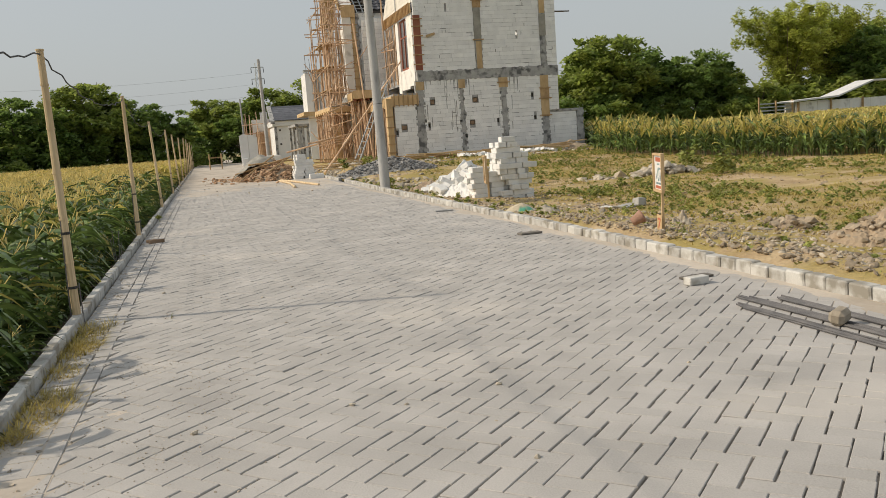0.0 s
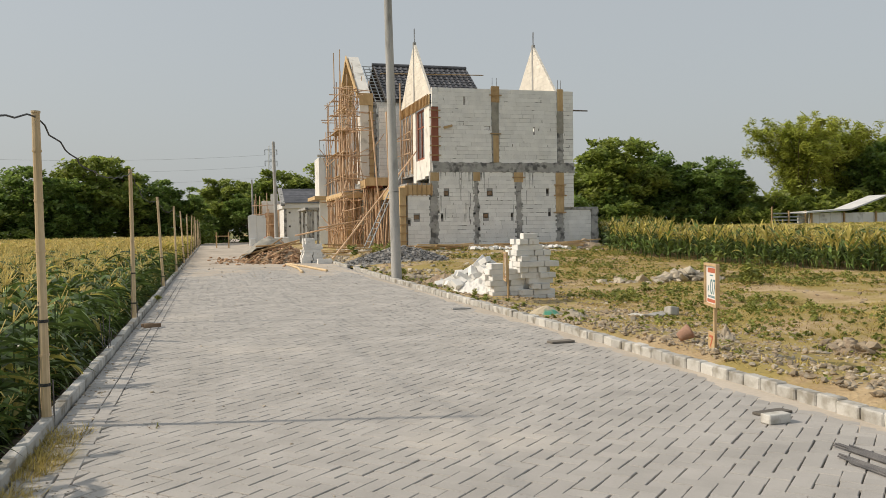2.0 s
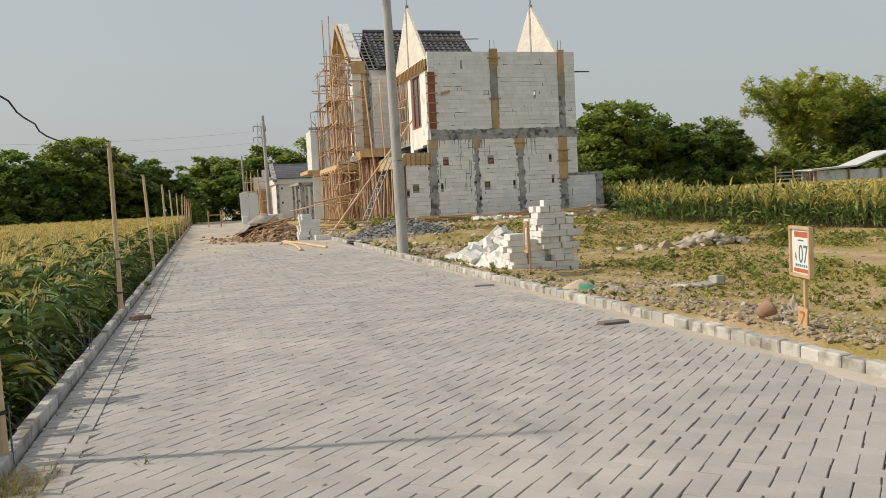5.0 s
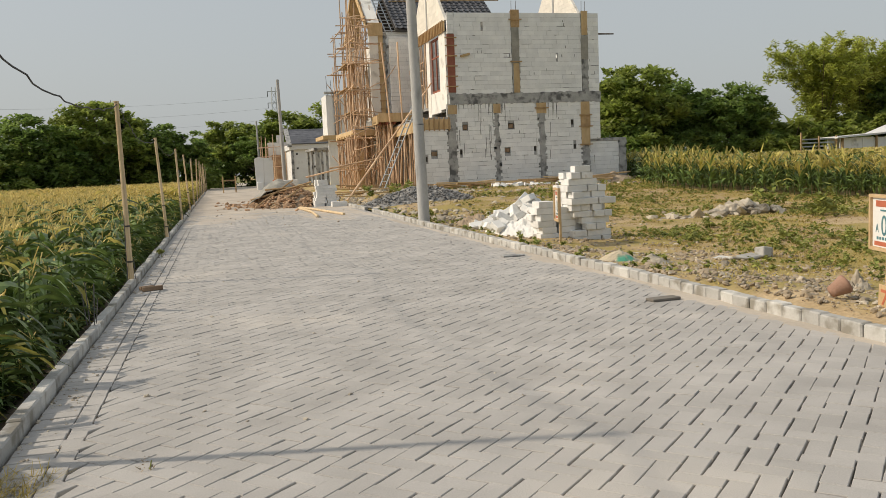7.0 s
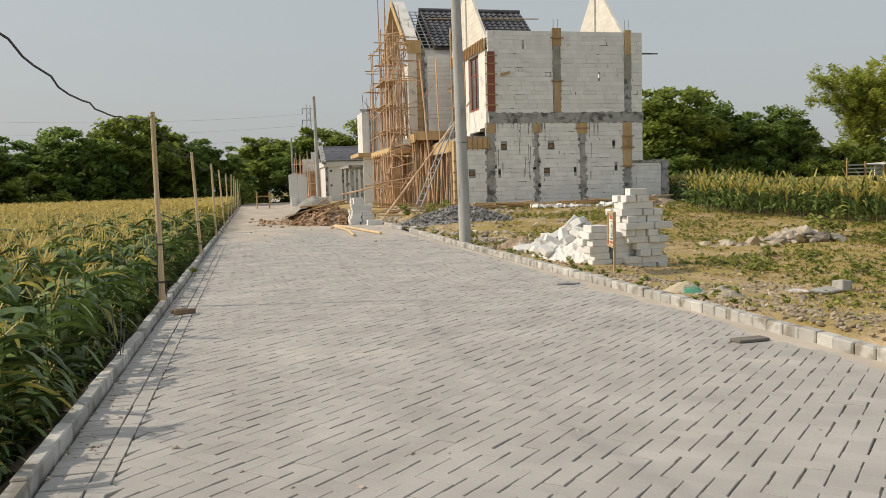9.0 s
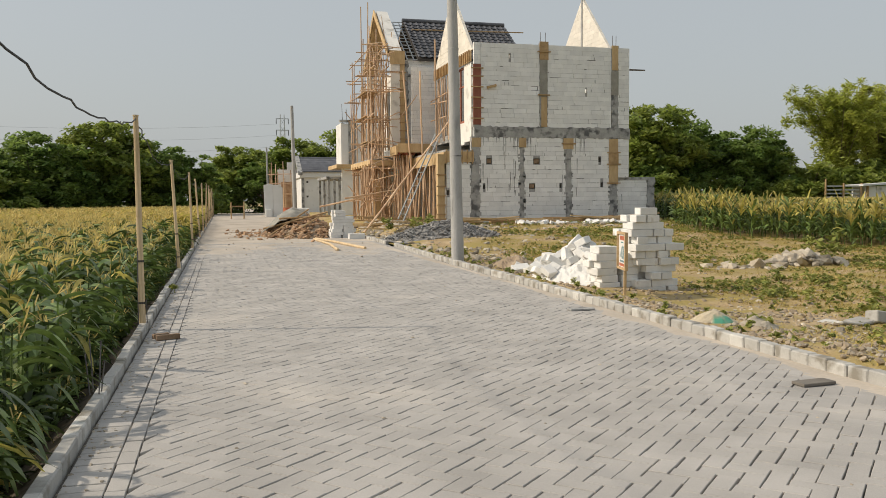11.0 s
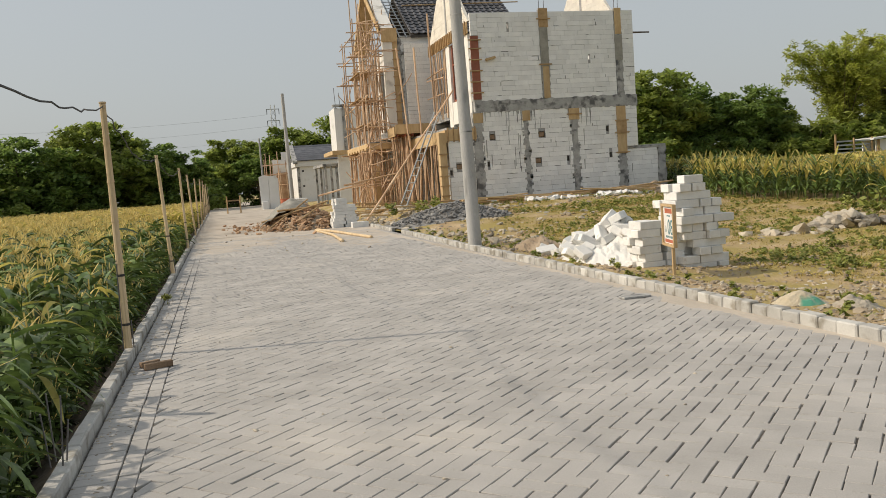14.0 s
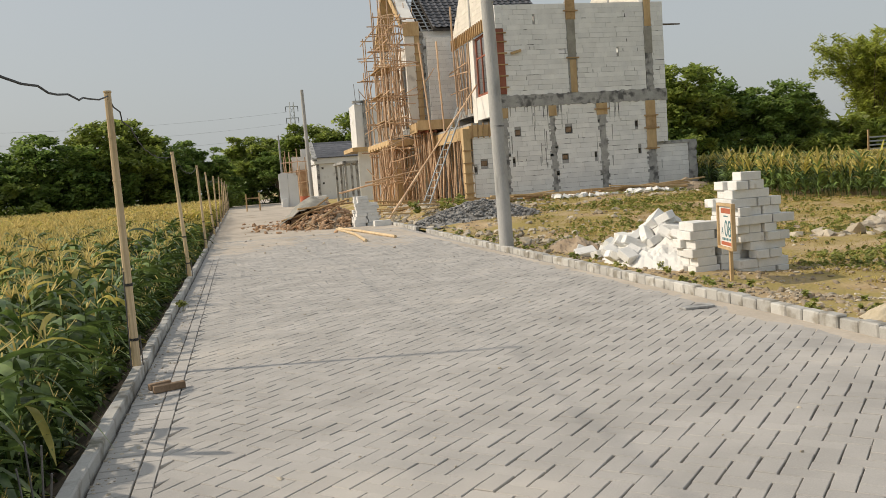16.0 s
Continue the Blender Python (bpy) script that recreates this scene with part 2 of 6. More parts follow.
# ---- mesh helpers ----
class Geo:
    """Collects vertices and faces; mesh() makes one mesh of them."""

    def __init__(self):
        self.v, self.f = [], []

    def add(self, vs, fs):
        n = len(self.v)
        self.v += [tuple(p) for p in vs]
        self.f += [tuple(i + n for i in f) for f in fs]
        return self

    def box(self, x0, x1, y0, y1, z0, z1, m=None, c=0.0):
        if c:
            bx, by, bz = (x0 + x1) / 2, (y0 + y1) / 2, (z0 + z1) / 2
            hx, hy, hz = (x1 - x0) / 2, (y1 - y0) / 2, (z1 - z0) / 2
            vs, idx = [], {}
            for sx in (-1, 1):
                for sy in (-1, 1):
                    for sz in (-1, 1):
                        for k in range(3):
                            d = [hx, hy, hz]
                            for j in range(3):
                                if j != k:
                                    d[j] -= c
                            idx[sx, sy, sz, k] = len(vs)
                            vs.append(Vector((bx + sx * d[0], by + sy * d[1], bz + sz * d[2])))
            fs = []
            for k in range(3):
                a, b = [j for j in range(3) if j != k]
                for s in (-1, 1):
                    ring = []
                    for sa, sb in ((-1, -1), (1, -1), (1, 1), (-1, 1)):
                        sg = [0, 0, 0]
                        sg[k], sg[a], sg[b] = s, sa, sb
                        ring.append(idx[(*sg, k)])
                    fs.append(ring)
            for k in range(3):
                a, b = [j for j in range(3) if j != k]
                for sa in (-1, 1):
                    for sb in (-1, 1):
                        q = []
                        for s in (-1, 1):
                            sg = [0, 0, 0]
                            sg[k], sg[a], sg[b] = s, sa, sb
                            q.append((idx[(*sg, a)], idx[(*sg, b)]))
                        fs.append((q[0][0], q[0][1], q[1][1], q[1][0]))
            for key in [(sx, sy, sz) for sx in (-1, 1) for sy in (-1, 1) for sz in (-1, 1)]:
                fs.append(tuple(idx[(*key, k)] for k in range(3)))
        else:
            vs = [Vector((x, y, z)) for z in (z0, z1) for y in (y0, y1) for x in (x0, x1)]
            fs = [(0, 2, 3, 1), (4, 5, 7, 6), (0, 1, 5, 4), (2, 6, 7, 3), (0, 4, 6, 2), (1, 3, 7, 5)]
        if m is not None:
            vs = [m @ v for v in vs]
        return self.add(vs, fs)

    def rod(self, a, b, r0, r1=None, n=8, rings=1, wobble=0.0):
        """A round bar from a to b, open to a slight bend."""
        a, b = Vector(a), Vector(b)
        r1 = r0 if r1 is None else r1
        d = (b - a).normalized()
        u = d.orthogonal().normalized()
        w = d.cross(u)
        vs, fs = [], []
        for i in range(rings + 1):
            t = i / rings
            p = a.lerp(b, t)
            if wobble and 0 < i < rings:
                p = p + (u * random.uniform(-1, 1) + w * random.uniform(-1, 1)) * wobble
            r = r0 + (r1 - r0) * t
            for k in range(n):
                an = 2 * math.pi * k / n
                vs.append(p + (u * math.cos(an) + w * math.sin(an)) * r)
        for i in range(rings):
            for k in range(n):
                k2 = (k + 1) % n
                fs.append((i * n + k, i * n + k2, (i + 1) * n + k2, (i + 1) * n + k))
        fs.append(tuple(reversed(range(n))))
        fs.append(tuple(rings * n + k for k in range(n)))
        return self.add(vs, fs)

    def tube(self, pts, r, n=6):
        for i in range(len(pts) - 1):
            self.rod(pts[i], pts[i + 1], r, r, n)
        return self

    def prism(self, outline, axis, a, b):
        """An outline of (u, v) pulled along an axis from a to b: 'x' takes (y, z), 'y' takes (x, z)."""
        n = len(outline)
        pt = (lambda u, v, w: (w, u, v)) if axis == "x" else (lambda u, v, w: (u, w, v))
        vs = [pt(u, v, a) for u, v in outline] + [pt(u, v, b) for u, v in outline]
        fs = [tuple(range(n)), tuple(reversed(range(n, 2 * n)))]
        fs += [(i, i + n, (i + 1) % n + n, (i + 1) % n) for i in range(n)]
        return self.add(vs, fs)

    def mesh(self, name, mats=(), smooth=False, slots=None):
        me = bpy.data.meshes.new(name)
        me.from_pydata(self.v, [], self.f)
        bm = bmesh.new()
        bm.from_mesh(me)
        bmesh.ops.recalc_face_normals(bm, faces=bm.faces)
        bm.to_mesh(me)
        bm.free()
        for m in (mats if isinstance(mats, (list, tuple)) else [mats]):
            me.materials.append(m)
        if smooth:
            me.polygons.foreach_set("use_smooth", [True] * len(me.polygons))
        return me


def thing(name, label="", category="", group="", kind="", at=(0, 0, 0)):
    ob = new(name)
    ob.empty_display_size = 0.1
    ob.location = at
    return tagged(ob, label, category, group, kind)


def part(name, geo, mat, parent=None, label="", smooth=False):
    me = geo if isinstance(geo, bpy.types.Mesh) else geo.mesh(name, mat, smooth)
    ob = new(name, me)
    if parent is not None:
        ob.parent = parent
        base, up = Vector(), parent
        while up is not None:
            base, up = base + up.location, up.parent
        ob.location = -base
    return tagged(ob, label)


def solid(name, geo, mat, label, category, group="", kind="", smooth=False):
    ob = new(name, geo if isinstance(geo, bpy.types.Mesh) else geo.mesh(name, mat, smooth))
    return tagged(ob, label, category, group, kind)


def smoothstep(a, b, x):
    t = min(1, max(0, (x - a) / (b - a)))
    return t * t * (3 - 2 * t)


def kerb_x(y):
    """The inner face of the plot-side kerb."""
    if y < 23:
        return 5.67 + 0.0092 * y
    return 5.8815 + 0.0219 * (y - 23) if y < 30 else 6.035 + 0.006 * (y - 30)


def plot_z(x, y):
    """Height of the bare plot: a shallow dip by the road, rising to the houses."""
    rise = 0.38 * smoothstep(24, 38, y) * smoothstep(kerb_x(y) + 0.1, kerb_x(y) + 2.2, x)
    dip = -0.13 * smoothstep(kerb_x(y) + 0.4, kerb_x(y) + 2.0, x) * (1 - smoothstep(22, 32, y))
    lump = 0.10 * noise.noise((x * 0.45, y * 0.45, 3.1)) + 0.05 * noise.noise((x * 1.4, y * 1.4, 7.7))
    berm = 0.10 * smoothstep(kerb_x(y) + 0.05, kerb_x(y) + 0.35, x) * (1 - smoothstep(kerb_x(y) + 0.8, kerb_x(y) + 2.2, x)) * (1 - smoothstep(10.5, 13.5, y))
    return 0.03 + rise + dip + berm + lump * smoothstep(kerb_x(y) + 0.1, kerb_x(y) + 1.2, x)


FIELD_Z = -0.75


# ---- ground, road, kerbs ----
def sheet(name, xs, ys, height, mat, label, category):
    g = Geo()
    vs = [(x, y, height(x, y)) for y in ys for x in xs]
    n = len(xs)
    fs = [(j * n + i, j * n + i + 1, (j + 1) * n + i + 1, (j + 1) * n + i) for j in range(len(ys) - 1) for i in range(n - 1)]
    g.add(vs, fs)
    return solid(name, g, mat, label, category, kind="structure", smooth=True)


def spread(a, b, step):
    n = max(1, round((b - a) / step))
    return [a + (b - a) * i / n for i in range(n + 1)]


solid("ground", Geo().add([(-1500, -1500, -1.1), (1500, -1500, -1.1), (1500, 2500, -1.1), (-1500, 2500, -1.1)], [(0, 1, 2, 3)]),
      M_FAR, "flat green and straw farmland reaching the horizon", "ground", kind="structure")
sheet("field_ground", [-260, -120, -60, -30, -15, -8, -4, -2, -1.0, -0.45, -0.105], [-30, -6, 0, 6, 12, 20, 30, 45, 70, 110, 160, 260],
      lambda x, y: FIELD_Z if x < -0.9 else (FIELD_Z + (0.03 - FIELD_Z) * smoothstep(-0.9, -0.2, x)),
      M_FIELD, "tilled soil darkened for shade under the corn, below the road", "field")
us = [0.33 * i for i in range(52)] + [18 + 2 * i for i in range(10)] + [45, 65, 105, 195]
ws = [-25 + 0.5 * i for i in range(140)] + [46, 50, 55, 60, 75, 100, 150, 260]
plot = Geo().add([(kerb_x(y) + 0.09 + u, y, plot_z(kerb_x(y) + 0.12 + u, y)) for y in ws for u in us],
                 [(j * len(us) + i, j * len(us) + i + 1, (j + 1) * len(us) + i + 1, (j + 1) * len(us) + i) for j in range(len(ws) - 1) for i in range(len(us) - 1)])
solid("plot_ground", plot, M_SOIL, "bare stony plot with dry grass and weeds", "ground", kind="structure", smooth=True)
ROAD_END = 34.5
road = solid("road", Geo().add([(-0.02, -25, -0.022), (kerb_x(-25) + 0.02, -25, -0.022), (kerb_x(23) + 0.02, 23, -0.022), (kerb_x(30) + 0.02, 30, -0.022), (6.08, 38, -0.022), (-0.02, 38, -0.022)], [(0, 1, 2, 3, 4, 5)]),
             M_JOINT, "herringbone concrete paver road with sandy joints", "road", kind="structure")
sheet("dirt_track", spread(-0.02, 9.0, 0.5), spread(32.5, 150, 1.5),
      lambda x, y: -0.03 + 0.042 * smoothstep(32.5, 35.5, y) + 0.03 * noise.noise((x * 0.8, y * 0.5, 1)) * smoothstep(34, 38, y),
      M_DUST, "unpaved dusty track carrying on past the pavers", "track")

# kerbs: single stones, the field side in long stones, the plot side in short ones
kerb_l = thing("kerb_field", "pale concrete kerb between the road and the corn", "kerb", kind="structure")
left_stone = Geo().box(-0.106, -0.017, -0.246, 0.246, -0.10, 0.085, c=0.010).mesh("kerb_stone", M_KERB)
y = -6.0
while y < 78:
    ob = part("kerb_stone", left_stone, None, kerb_l)
    ob.location = (random.uniform(-0.008, 0.008), y, random.uniform(-0.008, 0.006))
    ob.rotation_euler = (random.uniform(-0.008, 0.008), random.uniform(-0.02, 0.02), random.uniform(-0.012, 0.012))
    y += 0.5
kerb_r = thing("kerb_plot", "short pale concrete kerb stones along the bare plot", "kerb", kind="structure")
right_stone = Geo().box(0.0, 0.115, -0.1135, 0.1135, -0.10, 0.108, c=0.012).mesh("kerb_stone_short", M_KERB)
y = -6.0
while y < 37:
    if not 30.6 < y < 32.2:
        ob = part("kerb_stone", right_stone, None, kerb_r)
        ob.location = (kerb_x(y) + random.uniform(-0.008, 0.008), y, random.uniform(-0.01, 0.008))
        ob.rotation_euler = (random.uniform(-0.02, 0.02), random.uniform(-0.05, 0.03), -0.0105 + random.uniform(-0.025, 0.025))
    y += 0.236

# ---- pavers: edge courses along the field kerb, then 45 degree herringbone ----
CELL_X, CELL_Y, SKEW = 0.0825, 0.0806, -0.021   # half a paver's diagonal across and along the road, and the slope of the rows
ORIGIN = (1.99, 10.535)


def lattice(u, v):
    """From herringbone cells to metres."""
    x = (u - v) * CELL_X
    return x, (u + v) * CELL_Y + SKEW * x


def paver_mesh(nu, nv, gap_u, gap_v, place):
    """Chamfered top of one paver of nu by nv cells, centred; the gaps are those across its two ends and along its two sides."""
    hu, hv, c, d = nu / 2 - gap_u, nv / 2 - gap_v, 0.026, 0.022
    ring = ((-1, -1), (1, -1), (1, 1), (-1, 1))
    vs = [(*place(a * hu, b * hv), -d) for a, b in ring] + [(*place(a * hu, b * hv), -0.004) for a, b in ring]
    vs += [(*place(a * (hu - c), b * (hv - c)), 0.0) for a, b in ring]
    fs = [(8, 9, 10, 11)]
    for i in range(4):
        j = (i + 1) % 4
        fs += [(i, j, j + 4, i + 4), (i + 4, j + 4, j + 8, i + 8)]
    return vs, fs


def straight(u, v):
    return u * 0.115, v * 0.115


def paver_spots():
    """Centre and laying of every paver on the road."""
    spots = []
    y = -3.0
    while y < ROAD_END:
        spots.append((0.117, y, "soldier"))
        y += 0.117
    y = -3.0
    while y < ROAD_END:
        spots.append((0.288, y, "stretcher"))
        y += 0.2325
    for rank in range(-172, 302, 2):
        for file_ in range(-30, 56):
            if (rank + file_) % 2:
                continue
            u, v = (rank + file_) // 2, (rank - file_) // 2
            x, y = lattice(u + 1, v + 0.5) if rank % 4 == 0 else lattice(u + 0.5, v + 1)
            x, y = x + ORIGIN[0], y + ORIGIN[1]
            if 0.25 < x < kerb_x(y) + 0.07 and -3.0 < y < ROAD_END:
                spots.append((x, y, "along" if rank % 4 == 0 else "across"))
    return spots


# joints are open along one diagonal and mostly tight along the other, and no two quite alike
LAYINGS = {"along": [paver_mesh(2, 1, t, o, lattice) for o, t in ((0.016, 0.009), (0.028, 0.012), (0.038, 0.010), (0.046, 0.026))],
           "across": [paver_mesh(1, 2, t, o, lattice) for o, t in ((0.016, 0.009), (0.028, 0.012), (0.038, 0.010), (0.046, 0.026))],
           "soldier": [paver_mesh(1.98, 1, 0.022, g, straight) for g in (0.018, 0.036)],
           "stretcher": [paver_mesh(0.93, 2, g, 0.02, straight) for g in (0.018, 0.03)]}
ONE = {}
for laying, shapes in LAYINGS.items():
    ONE[laying] = []
    for pv, pf in shapes:
        me = bpy.data.meshes.new("paver")
        me.from_pydata(pv, [], pf)
        me.materials.append(M_PAVER)
        ONE[laying].append(me)
near_pavers, rest_pavers = [], []
for spot in paver_spots():
    (near_pavers if 5.9 < spot[1] < 8.4 and (spot[0] < 0.33 or 0.5 < spot[0] < 2.9) else rest_pavers).append(spot)
rest_pavers += near_pavers[300:]
verts, faces = [], []
for sx, sy, laying in rest_pavers:
    a = math.radians(random.uniform(-0.9, 0.9))
    c, s_ = math.cos(a), math.sin(a)
    sx, sy = sx + random.uniform(-0.0024, 0.0024), sy + random.uniform(-0.0024, 0.0024)
    dz, tx, ty = random.uniform(-0.003, 0.0015), random.uniform(-0.014, 0.014), random.uniform(-0.014, 0.014)
    n = len(verts)
    pv, pf = random.choice(LAYINGS[laying])
    for px, py, pz in pv:
        wx, wy = sx + px * c - py * s_, sy + px * s_ + py * c
        if laying in ("along", "across"):
            # pavers cut along the border course and the kerb
            wx = min(max(wx, 0.347), kerb_x(wy) - 0.005)
        verts.append((wx, wy, pz + dz + px * tx + py * ty))
    faces += [tuple(i + n for i in f) for f in pf]
me = bpy.data.meshes.new("pavers")
me.from_pydata(verts, [], faces)
me.materials.append(M_PAVER_I)
pavers_rest = part("paver_field", me, None, road)
pavers_rest["kind"] = "stuff"
for sx, sy, laying in near_pavers[:300]:
    ob = part("paver", random.choice(ONE[laying]), None, road)
    ob.location = (sx + random.uniform(-0.0024, 0.0024), sy + random.uniform(-0.0024, 0.0024), random.uniform(-0.003, 0.0015))
    ob.rotation_euler = (random.uniform(-0.014, 0.014), random.uniform(-0.014, 0.014), math.radians(random.uniform(-0.9, 0.9)))


# ---- fence posts and cable beside the corn ----
POSTS = [(-0.07, 7.67, -0.02, 2.24), (-0.07, 15.03, -0.01, 2.33), (-0.06, 23.1, -0.10, 2.20), (-0.05, 31.0, -0.05, 2.2), (-0.04, 38.7, -0.12, 2.2)]
POSTS += [(-0.05, 38.7 + 6.6 * i, random.uniform(-0.15, 0.1), 2.2 + random.uniform(-0.15, 0.1)) for i in range(1, 9)]
POSTS = [(-0.07, 0.2, 0.0, 2.2)] + POSTS
tops = []
for i, (x, y, lean, h) in enumerate(POSTS):
    post = thing("bamboo_post", "pale bamboo post tied to a rebar stub on the kerb", "post", "posts along the corn field", at=(x, y, 0.13))
    g = Geo()
    zs = [-0.055, 0.42, 0.80, 1.20, 1.58, 1.95, h]
    for a, b in zip(zs, zs[1:]):
        pa = Vector((x + lean * a / h, y, 0.13 + a))
        pb = Vector((x + lean * b / h, y, 0.13 + b))
        g.rod(pa, pb, 0.036 - 0.003 * a, 0.035 - 0.003 * b, 10)
        g.rod(pb - Vector((0, 0, 0.012)), pb + Vector((0, 0, 0.004)), 0.040 - 0.003 * b, 0.040 - 0.003 * b, 10)
    part("culm", g, M_POST, post, smooth=False)
    for k, zz in enumerate((0.18, 0.66)):
        t = Geo()
        for q in range(3):
            t.rod((x + lean * zz / h, y, 0.13 + zz + q * 0.008), (x + lean * zz / h, y, 0.137 + zz + q * 0.008), 0.0395, 0.0395, 10)
        part("wire_tie", t, M_CABLE, post, "black binding wire")
    part("rebar_stub", Geo().rod((x - 0.045, y - 0.02, 0.0), (x - 0.03, y - 0.02, 0.95), 0.006, 0.006, 6).rod((x + 0.05, y + 0.03, 0.0), (x + 0.045, y + 0.03, 0.35), 0.006, 0.006, 6), M_STEEL, post)
    tops.append(Vector((x + lean, y, 0.13 + h)))
cable = Geo()
for a, b in zip(tops, tops[1:]):
    span = (b - a).length
    pts = []
    for k in range(25):
        t = k / 24
        p = a.lerp(b, t)
        sag = 0.25 * 4 * t * (1 - t)
        wob = 0.0 if k in (0, 24) else 0.02
        pts.append(p + Vector((random.uniform(-wob, wob), 0, -sag - 0.04 + random.uniform(-wob, wob))))
    cable.tube(pts, 0.007, 5)
solid("overhead_cable", cable, M_CABLE, "thin black twisted cable sagging from post to post", "cable")
stubs = thing("rebar_stubs", "rusty rebar stubs sticking out of the kerb", "rebar", at=(-0.07, 11.35, 0.13))
for dx, dy in ((-0.03, -0.05), (0.03, -0.04), (-0.02, 0.05), (0.035, 0.05)):
    part("bar", Geo().rod((-0.07 + dx, 11.35 + dy, 0.1), (-0.07 + dx * 1.8, 11.35 + dy, 0.40 + random.uniform(-0.08, 0.1)), 0.005, 0.005, 6), M_STEEL, stubs)

# ---- utility poles ----


def utility_pole(x, y, z, r0, r1, h, lean, label):
    pole = thing("utility_pole", label, "pole", "utility poles", at=(x, y, z))
    g = Geo().rod((x, y, z - 0.3), (x + lean, y, z + h), r0, r1, 24, 8)
    part("shaft", g, M_POLE, pole, smooth=False)
    for f in (0.26, 0.52):
        part("seam_band", Geo().rod((x + lean * f, y, z + h * f), (x + lean * f, y, z + h * f + 0.03), r0 + (r1 - r0) * f + 0.006, r0 + (r1 - r0) * f + 0.006, 20), M_CONC, pole)
    part("cap", Geo().rod((x + lean, y, z + h), (x + lean, y, z + h + 0.05), r1 * 1.05, r1 * 0.8, 20), M_CONC, pole)
    return pole


utility_pole(6.02, 23.2, 0.05, 0.145, 0.095, 9.2, -0.16, "grey tapered concrete utility pole set behind the kerb")
utility_pole(6.0, 67.0, 0.2, 0.16, 0.11, 8.1, -0.12, "slim grey concrete utility pole, leaning slightly")
utility_pole(5.8, 100.0, 0.3, 0.13, 0.09, 7.0, -0.1, "slim grey concrete utility pole far along the track")

# ---- the half-built houses ----
BLK_L, BLK_H, BLK_J = 0.60, 0.20, 0.006
BLOCKS_LEFT = [300]


def block_wall(parent, x0, x1, z0, z1, y, holes=(), axis="y", face=-1, depth=0.1):
    """A wall of white blocks in running bond on the plane y (axis 'y') or x (axis 'x'); holes are (u0, u1, v0, v1)."""
    core = Geo()
    joined = Geo()
    row, z = 0, z0
    while z < z1 - 0.02:
        top = min(z + BLK_H, z1)
        u = x0 - (BLK_L / 2 if row % 2 else 0) - 0.13 * (row % 3)
        while u < x1:
            a, b = max(u, x0), min(u + BLK_L, x1)
            u += BLK_L
            if b - a < 0.03:
                continue
            spans = [(a, b)]
            for h0, h1, v0, v1 in holes:
                if z < v1 - 0.02 and top > v0 + 0.02:
                    spans = [s for p in spans for s in ((p[0], min(p[1], h0)), (max(p[0], h1), p[1])) if s[1] - s[0] > 0.02]
            for a2, b2 in spans:
                out = random.uniform(0.0, 0.007)
                j = BLK_J / 2 + (0.004 if random.random() < 0.12 else 0)
                p0, p1 = (y - 0.0 - out, y + depth) if face < 0 else (y - depth, y + out)
                args = (a2 + j, b2 - j, p0, p1) if axis == "y" else (p0, p1, a2 + j, b2 - j)
                if BLOCKS_LEFT[0] > 0:
                    BLOCKS_LEFT[0] -= 1
                    part("block", Geo().box(*args, z + j, top - j), M_BLOCK, parent)
                else:
                    joined.box(*args, z + j, top - j)
        z += BLK_H
        row += 1
    if joined.v:
        part("blockwork", joined, M_BLOCK_I, parent)["kind"] = "stuff"
    back0, back1 = (y + 0.008, y + depth - 0.006) if face < 0 else (y - depth + 0.006, y - 0.008)
    cells_u = sorted({x0 + 0.01, x1 - 0.01, *[h for hh in holes for h in hh[:2] if x0 < h < x1]})
    cells_v = sorted({z0, z1 - 0.01, *[h for hh in holes for h in hh[2:] if z0 < h < z1]})
    for ua, ub in zip(cells_u, cells_u[1:]):
        for va, vb in zip(cells_v, cells_v[1:]):
            um, vm = (ua + ub) / 2, (va + vb) / 2
            if any(h[0] < um < h[1] and h[2] < vm < h[3] for h in holes):
                continue
            core.box(*((ua, ub, back0, back1) if axis == "y" else (back0, back1, ua, ub)), va, vb)
    part("mortar_core", core, M_MORTAR, parent)["kind"] = "stuff"


def rough_column(parent, x0, x1, y0, y1, z0, z1, mat, name="column", label=""):
    """A cast column with an uneven outline."""
    g = Geo()
    n = max(2, round((z1 - z0) / 0.13))
    rows = []
    for i in range(n + 1):
        z = z0 + (z1 - z0) * i / n
        e = [random.uniform(-0.045, 0.045) for _ in range(2)]
        rows.append([(x0 + e[0], y0, z), (x1 + e[1], y0, z), (x1, y1, z), (x0, y1, z)])
    vs = [p for r in rows for p in r]
    fs = [(0, 1, 2, 3), tuple(4 * n + k for k in (3, 2, 1, 0))]
    for i in range(n):
        for k in range(4):
            k2 = (k + 1) % 4
            fs.append((4 * i + k, 4 * i + k2, 4 * i + 4 + k2, 4 * i + 4 + k))
    part(name, g.add(vs, fs), mat, parent, label)


def form_board(parent, x0, x1, y0, y1, z0, z1, mat=None, battens=(), label=""):
    """Formwork boarding with cross battens on its outer side."""
    fb = part("formwork", Geo().box(x0, x1, y0, y1, z0, z1, c=0.006), mat or M_FORM, parent, label or "pale plywood formwork")
    for zz in battens:
        part("batten", Geo().box(x0 - 0.10, x1 + 0.10, y0 - 0.045, y0 - 0.003, zz - 0.025, zz + 0.025), M_WOOD, fb)


HY, HG = 39.6, 0.36   # plane of the near side wall and ground level at the houses
house = thing("unfinished_house", "two-storey unfinished white block house with bare gables", "house", "row of unfinished houses", at=(14.5, 43, HG))
